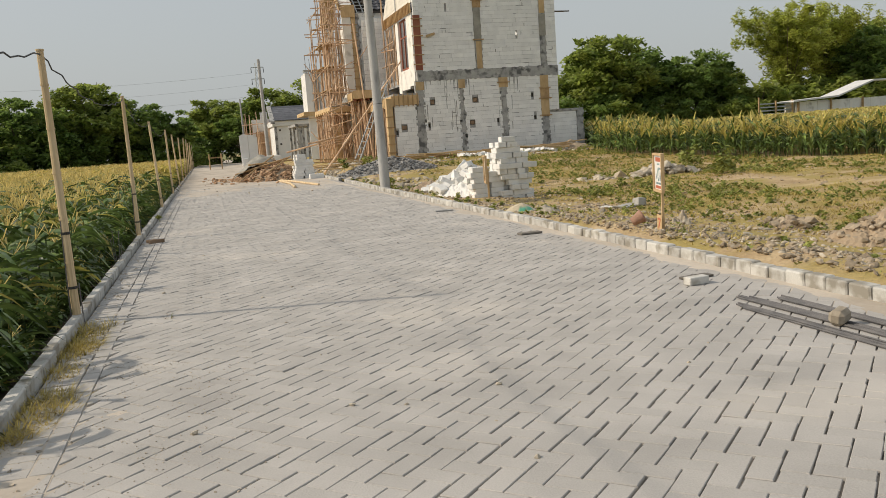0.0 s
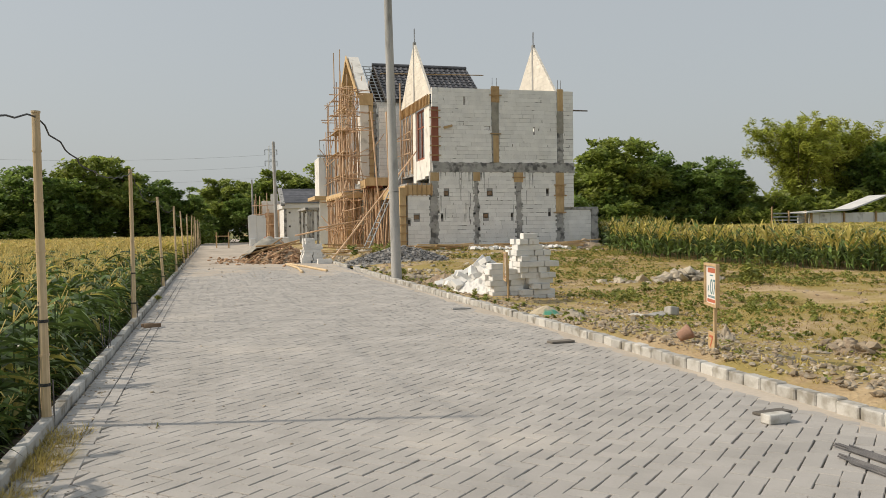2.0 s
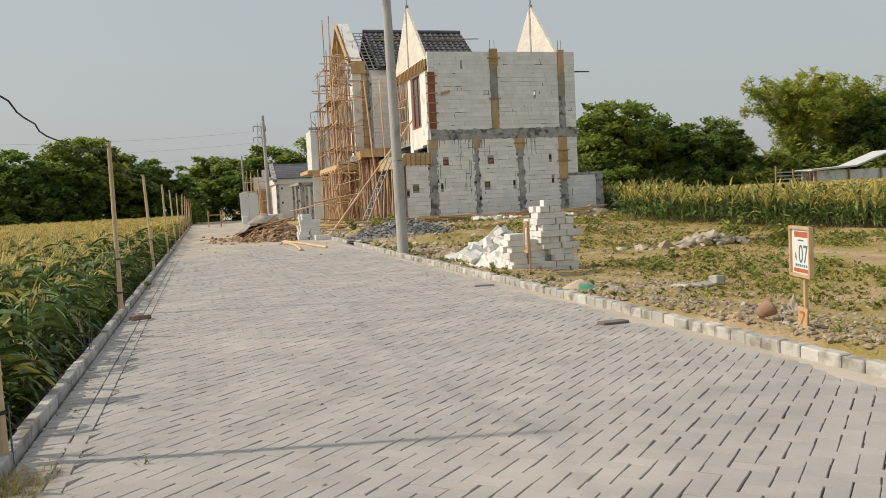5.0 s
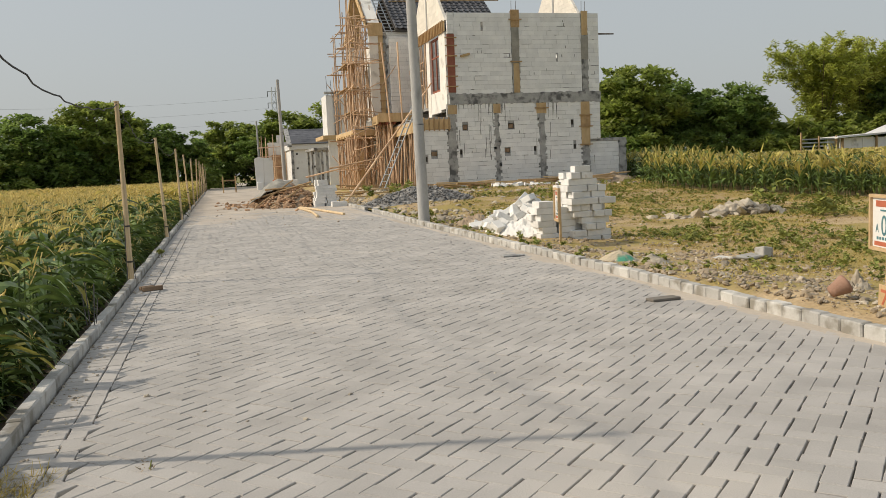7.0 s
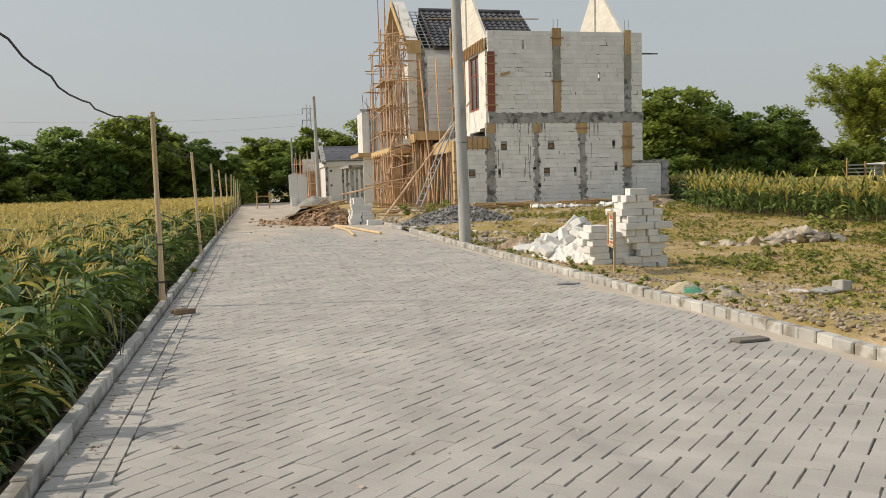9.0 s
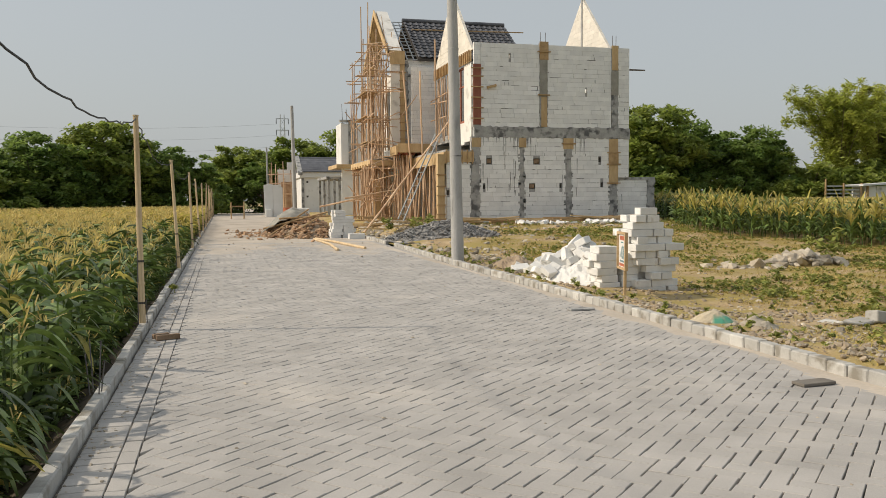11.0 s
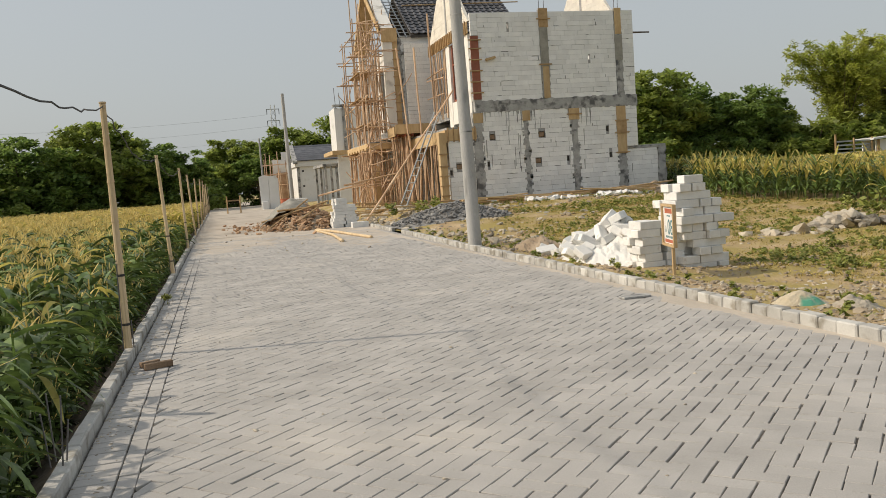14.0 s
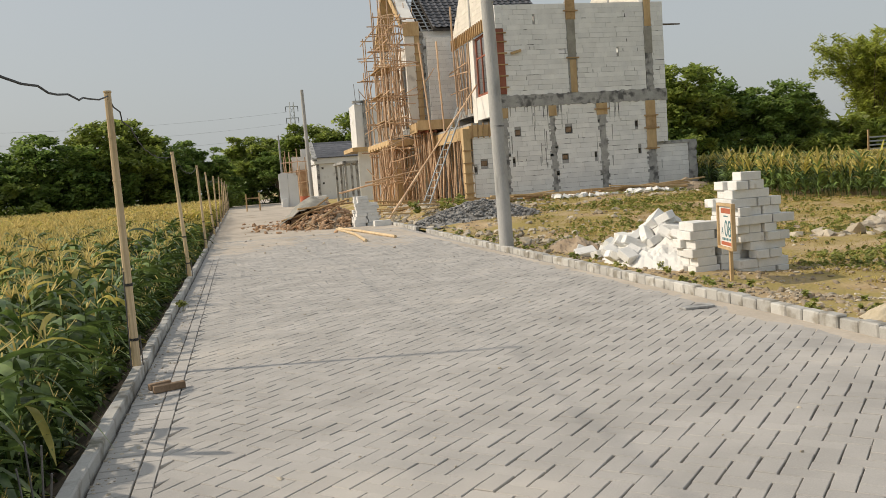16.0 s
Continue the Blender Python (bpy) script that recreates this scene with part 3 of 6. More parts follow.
# near side wall, lower storey
cols = [(11.28, 11.66), (13.50, 13.72), (15.66, 15.96), (17.82, 18.16)]
hole = lambda cx, cz, w=0.22, h=0.22: (cx - w / 2, cx + w / 2, cz - h / 2, cz + h / 2)
H_LOW = [hole(10.6, 1.98, 0.30, 0.24), hole(12.09, 3.12, 0.26, 0.26), hole(14.29, 3.12, 0.30, 0.26), hole(17.33, 3.2, 0.14, 0.24), hole(10.24, 1.75, 0.12, 0.24),
         hole(11.86, 2.0, 0.12, 0.22), hole(14.08, 2.02, 0.28, 0.24), hole(15.44, 2.05, 0.12, 0.26), hole(17.43, 2.07, 0.14, 0.24)]
block_wall(house, 10.17, 11.28, HG, 3.05, HY, H_LOW)
block_wall(house, 11.64, 13.53, HG, 4.16, HY, H_LOW)
block_wall(house, 13.69, 15.69, HG, 4.16, HY, H_LOW)
block_wall(house, 15.93, 17.85, HG, 4.16, HY, H_LOW)
block_wall(house, 18.13, 18.76, 2.4, 4.16, HY)
for hx0, hx1, hz0, hz1 in H_LOW:
    box_ = thing("conduit_box", "small dark conduit box let into the block wall", "wall box", "conduit boxes", at=((hx0 + hx1) / 2, HY, hz0))
    # dark back plate paints the shade inside the recess
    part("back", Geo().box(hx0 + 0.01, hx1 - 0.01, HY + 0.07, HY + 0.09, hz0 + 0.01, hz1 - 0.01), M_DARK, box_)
    if hx1 - hx0 > 0.2:
        part("insert", Geo().box(hx0 + 0.03, hx1 - 0.03, HY + 0.03, HY + 0.07, hz0 + 0.03, hz1 - 0.03, c=0.01), M_OLDWOOD, box_)
rough_column(house, *cols[0], HY - 0.02, HY + 0.2, HG, 4.17, M_CONC)
rough_column(house, *cols[1], HY - 0.015, HY + 0.2, HG, 3.72, M_CONC)
rough_column(house, *cols[2], HY - 0.02, HY + 0.2, HG, 3.66, M_CONC)
rough_column(house, *cols[3], HY - 0.02, HY + 0.2, HG, 2.1, M_CONC)
form_board(house, 11.30, 11.72, HY - 0.035, HY - 0.021, 3.72, 4.12)
form_board(house, 13.46, 13.80, HY - 0.03, HY + 0.15, 3.72, 4.14)
form_board(house, 15.56, 16.04, HY - 0.03, HY + 0.15, 3.66, 4.14, battens=(3.9,))
form_board(house, 17.78, 18.22, HY - 0.03, HY + 0.15, 2.1, 2.98, battens=(2.15,))
form_board(house, 17.76, 18.24, HY - 0.035, HY + 0.15, 2.98, 3.5, M_WOOD, battens=(3.0,))
form_board(house, 17.78, 18.22, HY - 0.03, HY + 0.15, 3.5, 4.14, battens=(3.52,))
# open joints, chips and mortar squeezes
for _ in range(140):
    jx, row = random.uniform(11.9, 18.6), random.randrange(0, 36)
    jz = HG + 0.2 * row if row < 18 else 4.6 + 0.2 * (row - 18)
    if not (HG + 0.1 < jz < 4.0 or 4.7 < jz < 8.0) or any(a - 0.12 < jx < b + 0.12 for a, b in cols) or any(h[0] - 0.1 < jx < h[1] + 0.1 and h[2] - 0.2 < jz < h[3] + 0.2 for h in H_LOW):
        continue
    if random.random() < 0.8:
        ln_ = random.uniform(0.04, 0.22)
        part("open_joint", Geo().box(jx - ln_, jx + ln_, HY - 0.011, HY + 0.02, jz - 0.010, jz + 0.009), M_CABLE if random.random() < 0.35 else M_CONC, house)
    else:
        part("open_joint", Geo().box(jx - 0.011, jx + 0.011, HY - 0.011, HY + 0.02, jz, jz + random.uniform(0.06, 0.14)), M_CABLE if random.random() < 0.3 else M_CONC, house)
for a, b in cols:
    for _ in range(20):
        side, jz = random.choice((a, b)), random.uniform(0.6, 3.5)
        part("mortar_lump", Geo().box(side - 0.07, side + 0.07, HY - 0.017, HY + 0.02, jz, jz + random.uniform(0.05, 0.16), c=0.006), M_CONC, house)
# ring beam with a ragged lower edge and mortar runs
g = Geo()
n = 60
vs = []
for i in range(n + 1):
    x = 11.42 + (18.80 - 11.42) * i / n
    lo, hi = 4.16 + random.uniform(-0.05, 0.02), 4.60 + random.uniform(-0.03, 0.05)
    vs += [(x, HY - 0.022, lo), (x, HY - 0.022, hi), (x, HY + 0.2, hi), (x, HY + 0.2, lo)]
fs = [(4 * i + k, 4 * i + (k + 1) % 4, 4 * i + 4 + (k + 1) % 4, 4 * i + 4 + k) for i in range(n) for k in range(4)]
part("ring_beam", g.add(vs, fs + [(0, 1, 2, 3), (4 * n + 3, 4 * n + 2, 4 * n + 1, 4 * n)]), M_CONC, house)
for _ in range(62):
    cx = random.choice([random.gauss(13.2, 0.35), random.gauss(11.55, 0.15), random.gauss(15.9, 0.3), random.gauss(13.85, 0.15), random.uniform(11.7, 18.5)])
    if not 11.5 < cx < 18.6:
        continue
    top = random.choice([4.15, 4.15, random.uniform(1.5, 4.0)])
    ln_ = random.uniform(0.15, 0.9)
    w = random.uniform(0.012, 0.03)
    part("mortar_run", Geo().add([(cx - w, HY - 0.012, top), (cx + w, HY - 0.012, top), (cx + w * 0.3, HY - 0.010, top - ln_), (cx - w * 0.4, HY - 0.010, top - ln_),
              (cx - w, HY + 0.01, top), (cx + w, HY + 0.01, top), (cx + w * 0.3, HY + 0.01, top - ln_), (cx - w * 0.4, HY + 0.01, top - ln_)],
             [(0, 1, 2, 3), (4, 7, 6, 5), (0, 3, 7, 4), (1, 5, 6, 2), (2, 6, 7, 3)]), M_CONC, house, "dried grey mortar run")
part("plinth", Geo().box(10.15, 18.7, HY - 0.05, HY + 0.25, HG - 0.4, HG + 0.03, c=0.01), M_CONC, house)
# upper storey
UH = [hole(13.05, 7.62, 0.10, 0.22), hole(14.2, 6.3, 0.30, 0.16), hole(16.65, 6.25, 0.10, 0.18)]
block_wall(house, 11.72, 14.44, 4.6, 8.2, HY, UH)
block_wall(house, 14.8, 17.88, 4.6, 8.2, HY, UH)
block_wall(house, 18.2, 18.76, 4.6, 8.2, HY)
block_wall(house, 11.42, 11.72, 7.28, 8.2, HY)
rough_column(house, 11.40, 11.72, HY + 0.0, HY + 0.3, 4.6, 7.28, M_CONC)
form_board(house, 11.38, 11.73, HY - 0.03, HY - 0.004, 4.68, 7.27, M_REDPLY, battens=(4.95, 5.4, 5.85, 6.3, 6.75, 7.1), label="reddish plywood column formwork")
rough_column(house, 14.44, 14.80, HY - 0.02, HY + 0.15, 4.6, 8.3, M_CONC)
form_board(house, 14.42, 14.84, HY - 0.04, HY - 0.022, 7.55, 8.34, M_WOOD, battens=(7.9,))
form_board(house, 14.44, 14.80, HY - 0.036, HY - 0.022, 6.02, 7.55, M_TARP, battens=(6.02,), label="weathered grey formwork board")
form_board(house, 14.50, 14.78, HY - 0.036, HY - 0.022, 4.62, 5.95)
rough_column(house, 17.88, 18.2, HY - 0.02, HY + 0.15, 4.6, 8.28, M_CONC)
form_board(house, 17.90, 18.2, HY - 0.036, HY - 0.022, 7.2, 8.3)
form_board(house, 17.86, 18.22, HY - 0.036, HY - 0.022, 6.1, 7.15, M_TARP, label="weathered grey formwork board")
for bx in (14.5, 14.72, 17.95, 18.12):
    part("rebar", Geo().rod((bx, HY + 0.06, 8.1), (bx + 0.01, HY + 0.06, 8.75), 0.012, 0.012, 6), M_STEEL, house)
part("putlog", Geo().rod((18.5, HY + 0.3, 7.3), (19.6, HY + 0.1, 7.27), 0.045, 0.03, 8), M_BARK, house, "dark timber end jutting out")
part("wedge", Geo().box(-0.22, 0.22, -0.05, 0.05, -0.05, 0.05, m=pose(12.2, HY - 0.06, 6.33, 0, -14, 0), c=0.01), M_FORM, house, "timber offcut stuck in the wall")
# floors, far and rear walls
part("floor_slab", Geo().box(11.45, 18.7, HY + 0.21, 46.6, 4.2, 4.55), M_CONC, house)
block_wall(house, HY + 0.2, 46.6, HG, 8.2, 18.75, axis="x", face=1)
block_wall(house, 10.2, 18.7, HG, 8.2, 46.62, face=1)
# annexe behind
annex = thing("annexe_wall", "low white block side wall with grey concrete end column", "wall", at=(19.2, HY, HG))
block_wall(annex, 18.22, 19.75, HG, 2.28, HY + 0.12)
rough_column(annex, 19.75, 20.12, HY + 0.08, HY + 0.35, HG - 0.2, 2.38, M_CONC)
part("cap_beam", Geo().box(18.24, 20.14, HY + 0.09, HY + 0.3, 2.28, 2.42, c=0.012), M_CONC, annex)
part("return_wall", Geo().box(19.85, 20.05, HY + 0.36, 46.5, HG, 2.28), M_CONC, annex)


def gable_wall(parent, x, y0, y1, z0, ym, zm, thick, mat, rib=True):
    """A steep white block gable across the house, with a mid rib and starter bars."""
    row, z = 0, z0
    joined = Geo()
    while z < zm - 0.05:
        t0, t1 = (z - z0) / (zm - z0), min(1, (z + BLK_H - z0) / (zm - z0))
        a0, b0 = y0 + (ym - y0) * t0, y1 + (ym - y1) * t0
        a1, b1 = y0 + (ym - y0) * t1, y1 + (ym - y1) * t1
        u = a0 - (0.3 if row % 2 else 0)
        while u < b0:
            p, q = max(u, a0) + 0.003, min(u + 0.6, b0) - 0.003
            u += 0.6
            if q - p < 0.04:
                continue
            pt, qt = min(max(p, a1), b1), max(min(q, b1), a1)
            zt = min(z + BLK_H, zm) - 0.003
            joined.prism([(p, z + 0.003), (q, z + 0.003), (max(qt, pt + 0.005), zt), (pt, zt)], "x", x - random.uniform(0, 0.004), x + thick)
        z += BLK_H
        row += 1
    part("gable", joined, mat, parent, "pale block gable")
    part("gable_core", Geo().prism([(y0 + 0.05, z0), (y1 - 0.05, z0), (ym, zm - 0.06)], "x", x + 0.008, x + thick - 0.008), M_MORTAR, parent)
    if rib:
        part("rib", Geo().box(x - 0.03, x + thick, ym - 0.09, ym + 0.09, z0, zm + 0.05, c=0.01), M_MORTAR, parent)
    for dy in (-0.06, 0.06):
        part("rebar", Geo().rod((x + 0.05, ym + dy, zm - 0.2), (x + 0.05, ym + dy * 1.2, zm + 0.75), 0.012, 0.012, 6), M_STEEL, parent)


# white block tinted cream, with the warm sunlight on the gables painted in
M_GABLE = material("gable_block", (0.70, 0.66, 0.58), (0.80, 0.76, 0.68), 2.5, 0.9, 40, 0.25, vary=0.07, island=True)
gable_wall(house, 11.38, 39.72, 46.2, 7.9, 42.95, 11.0, 0.12, M_GABLE)
gable_wall(house, 17.95, 39.75, 46.2, 8.0, 42.95, 11.15, 0.12, M_GABLE)
# road-side front, upper storey
part("front_pier", Geo().box(11.38, 11.62, HY + 0.31, 41.0, 4.0, 7.42, c=0.01), M_PLASTER, house)
part("front_pier", Geo().box(11.36, 11.60, 42.72, 43.3, 3.6, 7.42, c=0.01), M_PLASTER, house)
part("window_apron", Geo().box(11.38, 11.60, 41.0, 42.72, 3.9, 4.88, c=0.01), M_PLASTER, house)
wf = part("window", Geo().box(11.46, 11.52, 41.02, 41.12, 4.9, 7.4).box(11.46, 11.52, 42.6, 42.7, 4.9, 7.4).box(11.46, 11.52, 41.12, 42.6, 7.3, 7.4)
          .box(11.46, 11.52, 41.12, 42.6, 4.9, 5.0).box(11.46, 11.52, 41.82, 41.9, 5.0, 7.3), M_REDPLY, house, "brown timber window frame, unglazed")
part("transom", Geo().box(11.465, 11.515, 41.12, 41.82, 6.5, 6.56).box(11.465, 11.515, 41.9, 42.6, 6.5, 6.56), M_REDPLY, wf)
part("back_room_wall", Geo().box(13.4, 13.5, HY + 0.3, 46.5, 4.56, 8.0), M_CONC, house)
part("lintel_formwork", Geo().box(11.30, 11.36, 39.75, 46.1, 7.42, 7.86), M_FORM, house)
for k in range(22):
    yy = 39.8 + 0.29 * k
    part("batten", Geo().box(11.24, 11.296, yy, yy + 0.06, 7.40, 7.9), M_WOOD, house)
for k in range(12):
    yy = 43.45 + 0.24 * k + random.uniform(-0.06, 0.06)
    part("prop", Geo().rod((11.35 + random.uniform(-0.05, 0.3), yy, 4.3), (11.33 + random.uniform(-0.05, 0.2), yy + random.uniform(-0.1, 0.1), 7.42), 0.035, 0.03, 7, 3, 0.02), M_BAMBOO, house)
for zz in (5.4, 6.1, 6.5):
    part("brace", Geo().rod((11.2, 43.3, zz), (11.2, 46.4, zz + random.uniform(-0.2, 0.2)), 0.03, 0.03, 7), M_BAMBOO, house)
# lower front wing with formwork
form_board(house, 10.12, 11.40, HY - 0.03, HY + 0.0 - 0.004, 3.06, 3.52)
for k in range(6):
    part("batten", Geo().box(10.15 + 0.23 * k, 10.20 + 0.23 * k, HY - 0.075, HY - 0.032, 3.0, 3.6), M_WOOD, house)
part("wing_beam", Geo().box(10.05, 10.13, HY - 0.03, 46.2, 3.0, 3.5), M_FORM, house)
part("wing_slab", Geo().box(10.14, 11.36, HY + 0.02, 46.2, 3.46, 3.6), M_CONC, house)
fcol = part("formwork_column", Geo().box(9.78, 10.08, HY - 0.02, HY + 0.3, HG, 3.4, c=0.01), M_FORM, house)
for zz in (0.8, 1.2, 1.6, 2.0, 2.5):
    part("clamp", Geo().box(9.72, 10.12, HY - 0.07, HY - 0.025, zz, zz + 0.05), M_WOOD, fcol)
for k in range(16):
    yy = HY + 0.5 + 0.38 * k
    xx = 9.95 + random.uniform(-0.15, 0.5)
    part("prop", Geo().rod((xx + random.uniform(-0.2, 0.2), yy + random.uniform(-0.2, 0.2), HG - 0.03), (xx, yy, 3.02), 0.035, 0.03, 7, 3, 0.02), M_BAMBOO, house)
part("shaded_rear_wall", Geo().box(11.45, 11.57, HY + 0.22, 46.5, HG, 3.44), M_CONC, house)

# second house of the row: tiled roof, front portal under formwork
h2 = thing("tiled_house", "unfinished white house with dark tiled roof and scaffolded front", "house", "row of unfinished houses", at=(13.5, 50.4, HG))
block_wall(h2, 9.95, 11.9, HG, 8.55, 46.9)
part("side_wall", Geo().box(11.9, 17.4, 46.9, 47.02, HG, 8.55), M_BLOCK, h2)
part("far_wall", Geo().box(9.95, 17.4, 53.8, 53.95, HG, 8.55), M_BLOCK, h2)
part("rear_wall", Geo().box(17.28, 17.4, 47.03, 53.78, HG, 8.55), M_BLOCK, h2)
part("string_course", Geo().box(9.93, 11.9, 46.84, 46.897, 7.72, 7.86, c=0.01), M_CONC, h2)
rough_column(h2, 9.9, 10.14, 46.86, 47.1, HG, 8.5, M_CONC)
part("upper_floor", Geo().box(9.9, 17.2, 47.05, 53.75, 3.9, 4.2), M_CONC, h2)
part("front_wall", Geo().box(10.1, 10.22, 47.2, 48.4, 4.2, 8.5).box(10.1, 10.22, 52.4, 53.7, 4.2, 8.5).box(10.1, 10.22, 48.4, 52.4, 7.6, 8.5), M_PLASTER, h2)
part("inner_wall", Geo().box(12.4, 12.5, 47.1, 53.7, 0.4, 8.5), M_CONC, h2)
RZ, EZ, RY, EY = 11.22, 8.62, 50.4, 46.7
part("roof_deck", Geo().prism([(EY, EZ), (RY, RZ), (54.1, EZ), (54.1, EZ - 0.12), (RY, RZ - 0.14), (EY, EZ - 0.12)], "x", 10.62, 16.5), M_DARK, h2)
part("roof_gable", Geo().prism([(47.1, EZ), (53.7, EZ), (RY, RZ - 0.2)], "x", 16.2, 16.3), M_BLOCK, h2)
slope = math.hypot(RY - EY, RZ - EZ)
pitch_deg = math.degrees(math.atan2(RZ - EZ, RY - EY))
# one interlocking tile: a raised roll and a shallow pan, stepped at its lower end
tv, tf = [], []
prof = [(-0.165, 0.02), (-0.12, 0.055), (-0.06, 0.06), (-0.02, 0.025), (0.03, 0.012), (0.11, 0.012), (0.165, 0.02)]
for yy, lift in ((0.0, 0.045), (0.40, 0.0)):
    for px, pz in prof:
        tv.append((px, yy, pz + lift))
    for px, pz in prof:
        tv.append((px, yy, pz + lift - 0.022))
k = len(prof)
for i in range(k - 1):
    tf += [(i, i + 1, 2 * k + i + 1, 2 * k + i), (i, k + i, k + i + 1, i + 1)]
tile_me = bpy.data.meshes.new("roof_tile")
tile_me.from_pydata(tv, [], tf)
tile_me.materials.append(M_TILE)
rows_ = int(slope / 0.355)
for r in range(rows_):
    for c in range(18):
        ob = part("roof_tile", tile_me, None, h2)
        d = r * 0.355 + 0.02
        cr, sr = math.cos(math.radians(pitch_deg)), math.sin(math.radians(pitch_deg))
        ob.matrix_basis = Matrix.Translation(-h2.location) @ pose(10.80 + 0.325 * c, EY - 0.02 + d * cr, EZ + 0.02 + d * sr + random.uniform(-0.004, 0.004), pitch_deg, 0, 0)
part("roof_pole", Geo().rod((10.9, 49.3, 10.58), (17.3, 49.4, 10.72), 0.035, 0.03, 7), M_WOOD, h2, "timber pole lying along the roof tiles")
part("ridge_cap", Geo().rod((10.6, RY, RZ + 0.06), (16.5, RY, RZ + 0.06), 0.12, 0.12, 12), M_TILE, h2)
for i in range(12):
    t = i / 11
    part("roof_batten", Geo().box(10.02, 10.62, EY + 0.1 + (RY - EY) * t - 0.02, EY + 0.1 + (RY - EY) * t + 0.02, EZ + (RZ - EZ) * t - 0.05, EZ + (RZ - EZ) * t - 0.01), M_GREYMETAL, h2, "thin steel roof batten")
for t0 in (10.06, 10.4):
    part("rafter", Geo().prism([(EY, EZ - 0.06), (RY, RZ - 0.06), (RY, RZ - 0.14), (EY, EZ - 0.14)], "x", t0, t0 + 0.04), M_GREYMETAL, h2, "steel rafter")
# front portal
portal = thing("front_portal", "pale concrete gable portal still held by formwork", "portal", at=(9.45, 50.4, 3.6))
PX0, PX1 = 9.15, 9.78
part("near_slope", Geo().prism([(46.75, 9.0), (RY, 11.72), (RY, 11.55), (46.75, 8.83)], "x", PX0, PX1), M_PLASTER, portal)
part("far_slope", Geo().prism([(RY + 0.003, 11.72), (54.0, 9.0), (54.0, 8.83), (RY + 0.003, 11.55)], "x", PX0, PX1), M_PLASTER, portal)
part("slope_form", Geo().prism([(46.9, 8.82), (RY, 11.54), (RY, 11.46), (46.9, 8.74)], "x", PX0 - 0.08, PX1 + 0.04), M_FORM, portal)
part("slope_form", Geo().prism([(RY + 0.01, 11.54), (53.9, 8.82), (53.9, 8.74), (RY + 0.01, 11.46)], "x", PX0 - 0.08, PX1 + 0.04), M_FORM, portal)
part("verge_board", Geo().prism([(46.7, 9.05), (RY, 11.78), (RY, 11.45), (46.7, 8.70)], "x", PX0 - 0.14, PX0 - 0.085), M_FORM, portal)
part("verge_board", Geo().prism([(RY + 0.01, 11.78), (54.05, 9.05), (54.05, 8.70), (RY + 0.01, 11.45)], "x", PX0 - 0.14, PX0 - 0.085), M_FORM, portal)
part("eave_form", Geo().box(PX0, PX1 + 0.15, 46.68, 46.74, 8.32, 8.98), M_FORM, portal)
part("leg", Geo().box(9.2, 9.68, 46.76, 47.0, 3.6, 8.72, c=0.012), M_PLASTER, portal)
part("leg", Geo().box(9.2, 9.68, 53.7, 53.95, 3.6, 8.72, c=0.012), M_PLASTER, portal)
part("leg_form", Geo().box(9.70, 9.94, 46.80, 46.86, 3.7, 8.6), M_FORM, portal)
for zz in [4.1 + 0.42 * i for i in range(10)]:
    part("clamp", Geo().box(9.64, 10.0, 46.72, 46.757, zz, zz + 0.05), M_WOOD, portal)
# bamboo scaffold
scaf = thing("bamboo_scaffold", "tangled bamboo scaffolding tied before the house front", "scaffold", at=(8.6, 50, HG))


def bamboo(a, b, parent, r=0.035, name="pole"):
    part(name, Geo().rod(a, b, r, r * 0.75, 7, 4, 0.02), M_BAMBOO, parent)


for i in range(13):
    yy = 46.4 + 0.62 * i + random.uniform(-0.15, 0.15)
    for xx, hi in ((8.25, 9.6), (8.85, 9.0)):
        x0 = xx + random.uniform(-0.15, 0.15)
        top = hi + random.uniform(-2.2, 1.2)
        if i in (3, 5) and xx < 8.5:
            top = 11.7
        bamboo((x0, yy, HG - 0.05), (x0 + random.uniform(-0.12, 0.25), yy + random.uniform(-0.15, 0.15), top), scaf, 0.038)
for zz in (1.5, 3.0, 4.4, 5.7, 7.0, 8.1, 9.0):
    for xx in (8.2, 8.9):
        bamboo((xx + random.uniform(-0.1, 0.1), 46.0 + random.uniform(-0.3, 0.2), zz + random.uniform(-0.15, 0.15)), (xx + random.uniform(-0.1, 0.1), 54.3, zz + random.uniform(-0.25, 0.25)), scaf, 0.033)
    for _ in range(6):
        yy = random.uniform(46.2, 53.5)
        z2 = zz + random.uniform(-0.2, 0.2)
        bamboo((7.95 + random.uniform(-0.3, 0.2), yy, z2), (9.75, yy + random.uniform(-0.2, 0.2), z2 + random.uniform(-0.1, 0.1)), scaf, 0.03)
for _ in range(22):
    yy, z0 = random.uniform(46.4, 53), random.uniform(0.4, 7)
    bamboo((8.3 + random.uniform(-0.2, 0.7), yy, z0), (8.5 + random.uniform(-0.3, 0.6), yy + random.uniform(-1.6, 1.6), z0 + random.uniform(1.2, 2.6)), scaf, 0.028, "brace")
for _ in range(14):
    yy = random.uniform(47.2, 53.5)
    bamboo((9.3 + random.uniform(-0.1, 0.5), yy, 4.2), (9.35 + random.uniform(-0.1, 0.3), yy + random.uniform(-0.2, 0.2), 8.7 + random.uniform(0, 1.6)), scaf, 0.03, "prop")
for _ in range(34):
    yy, z0, x0 = random.uniform(46.0, 50.5), random.uniform(0.4, 8.4), random.uniform(7.9, 9.6)
    bamboo((x0, yy, z0), (x0 + random.uniform(-0.9, 0.9), yy + random.uniform(-0.5, 0.5), z0 + random.uniform(0.7, 2.4)), scaf, random.uniform(0.022, 0.036), "brace")
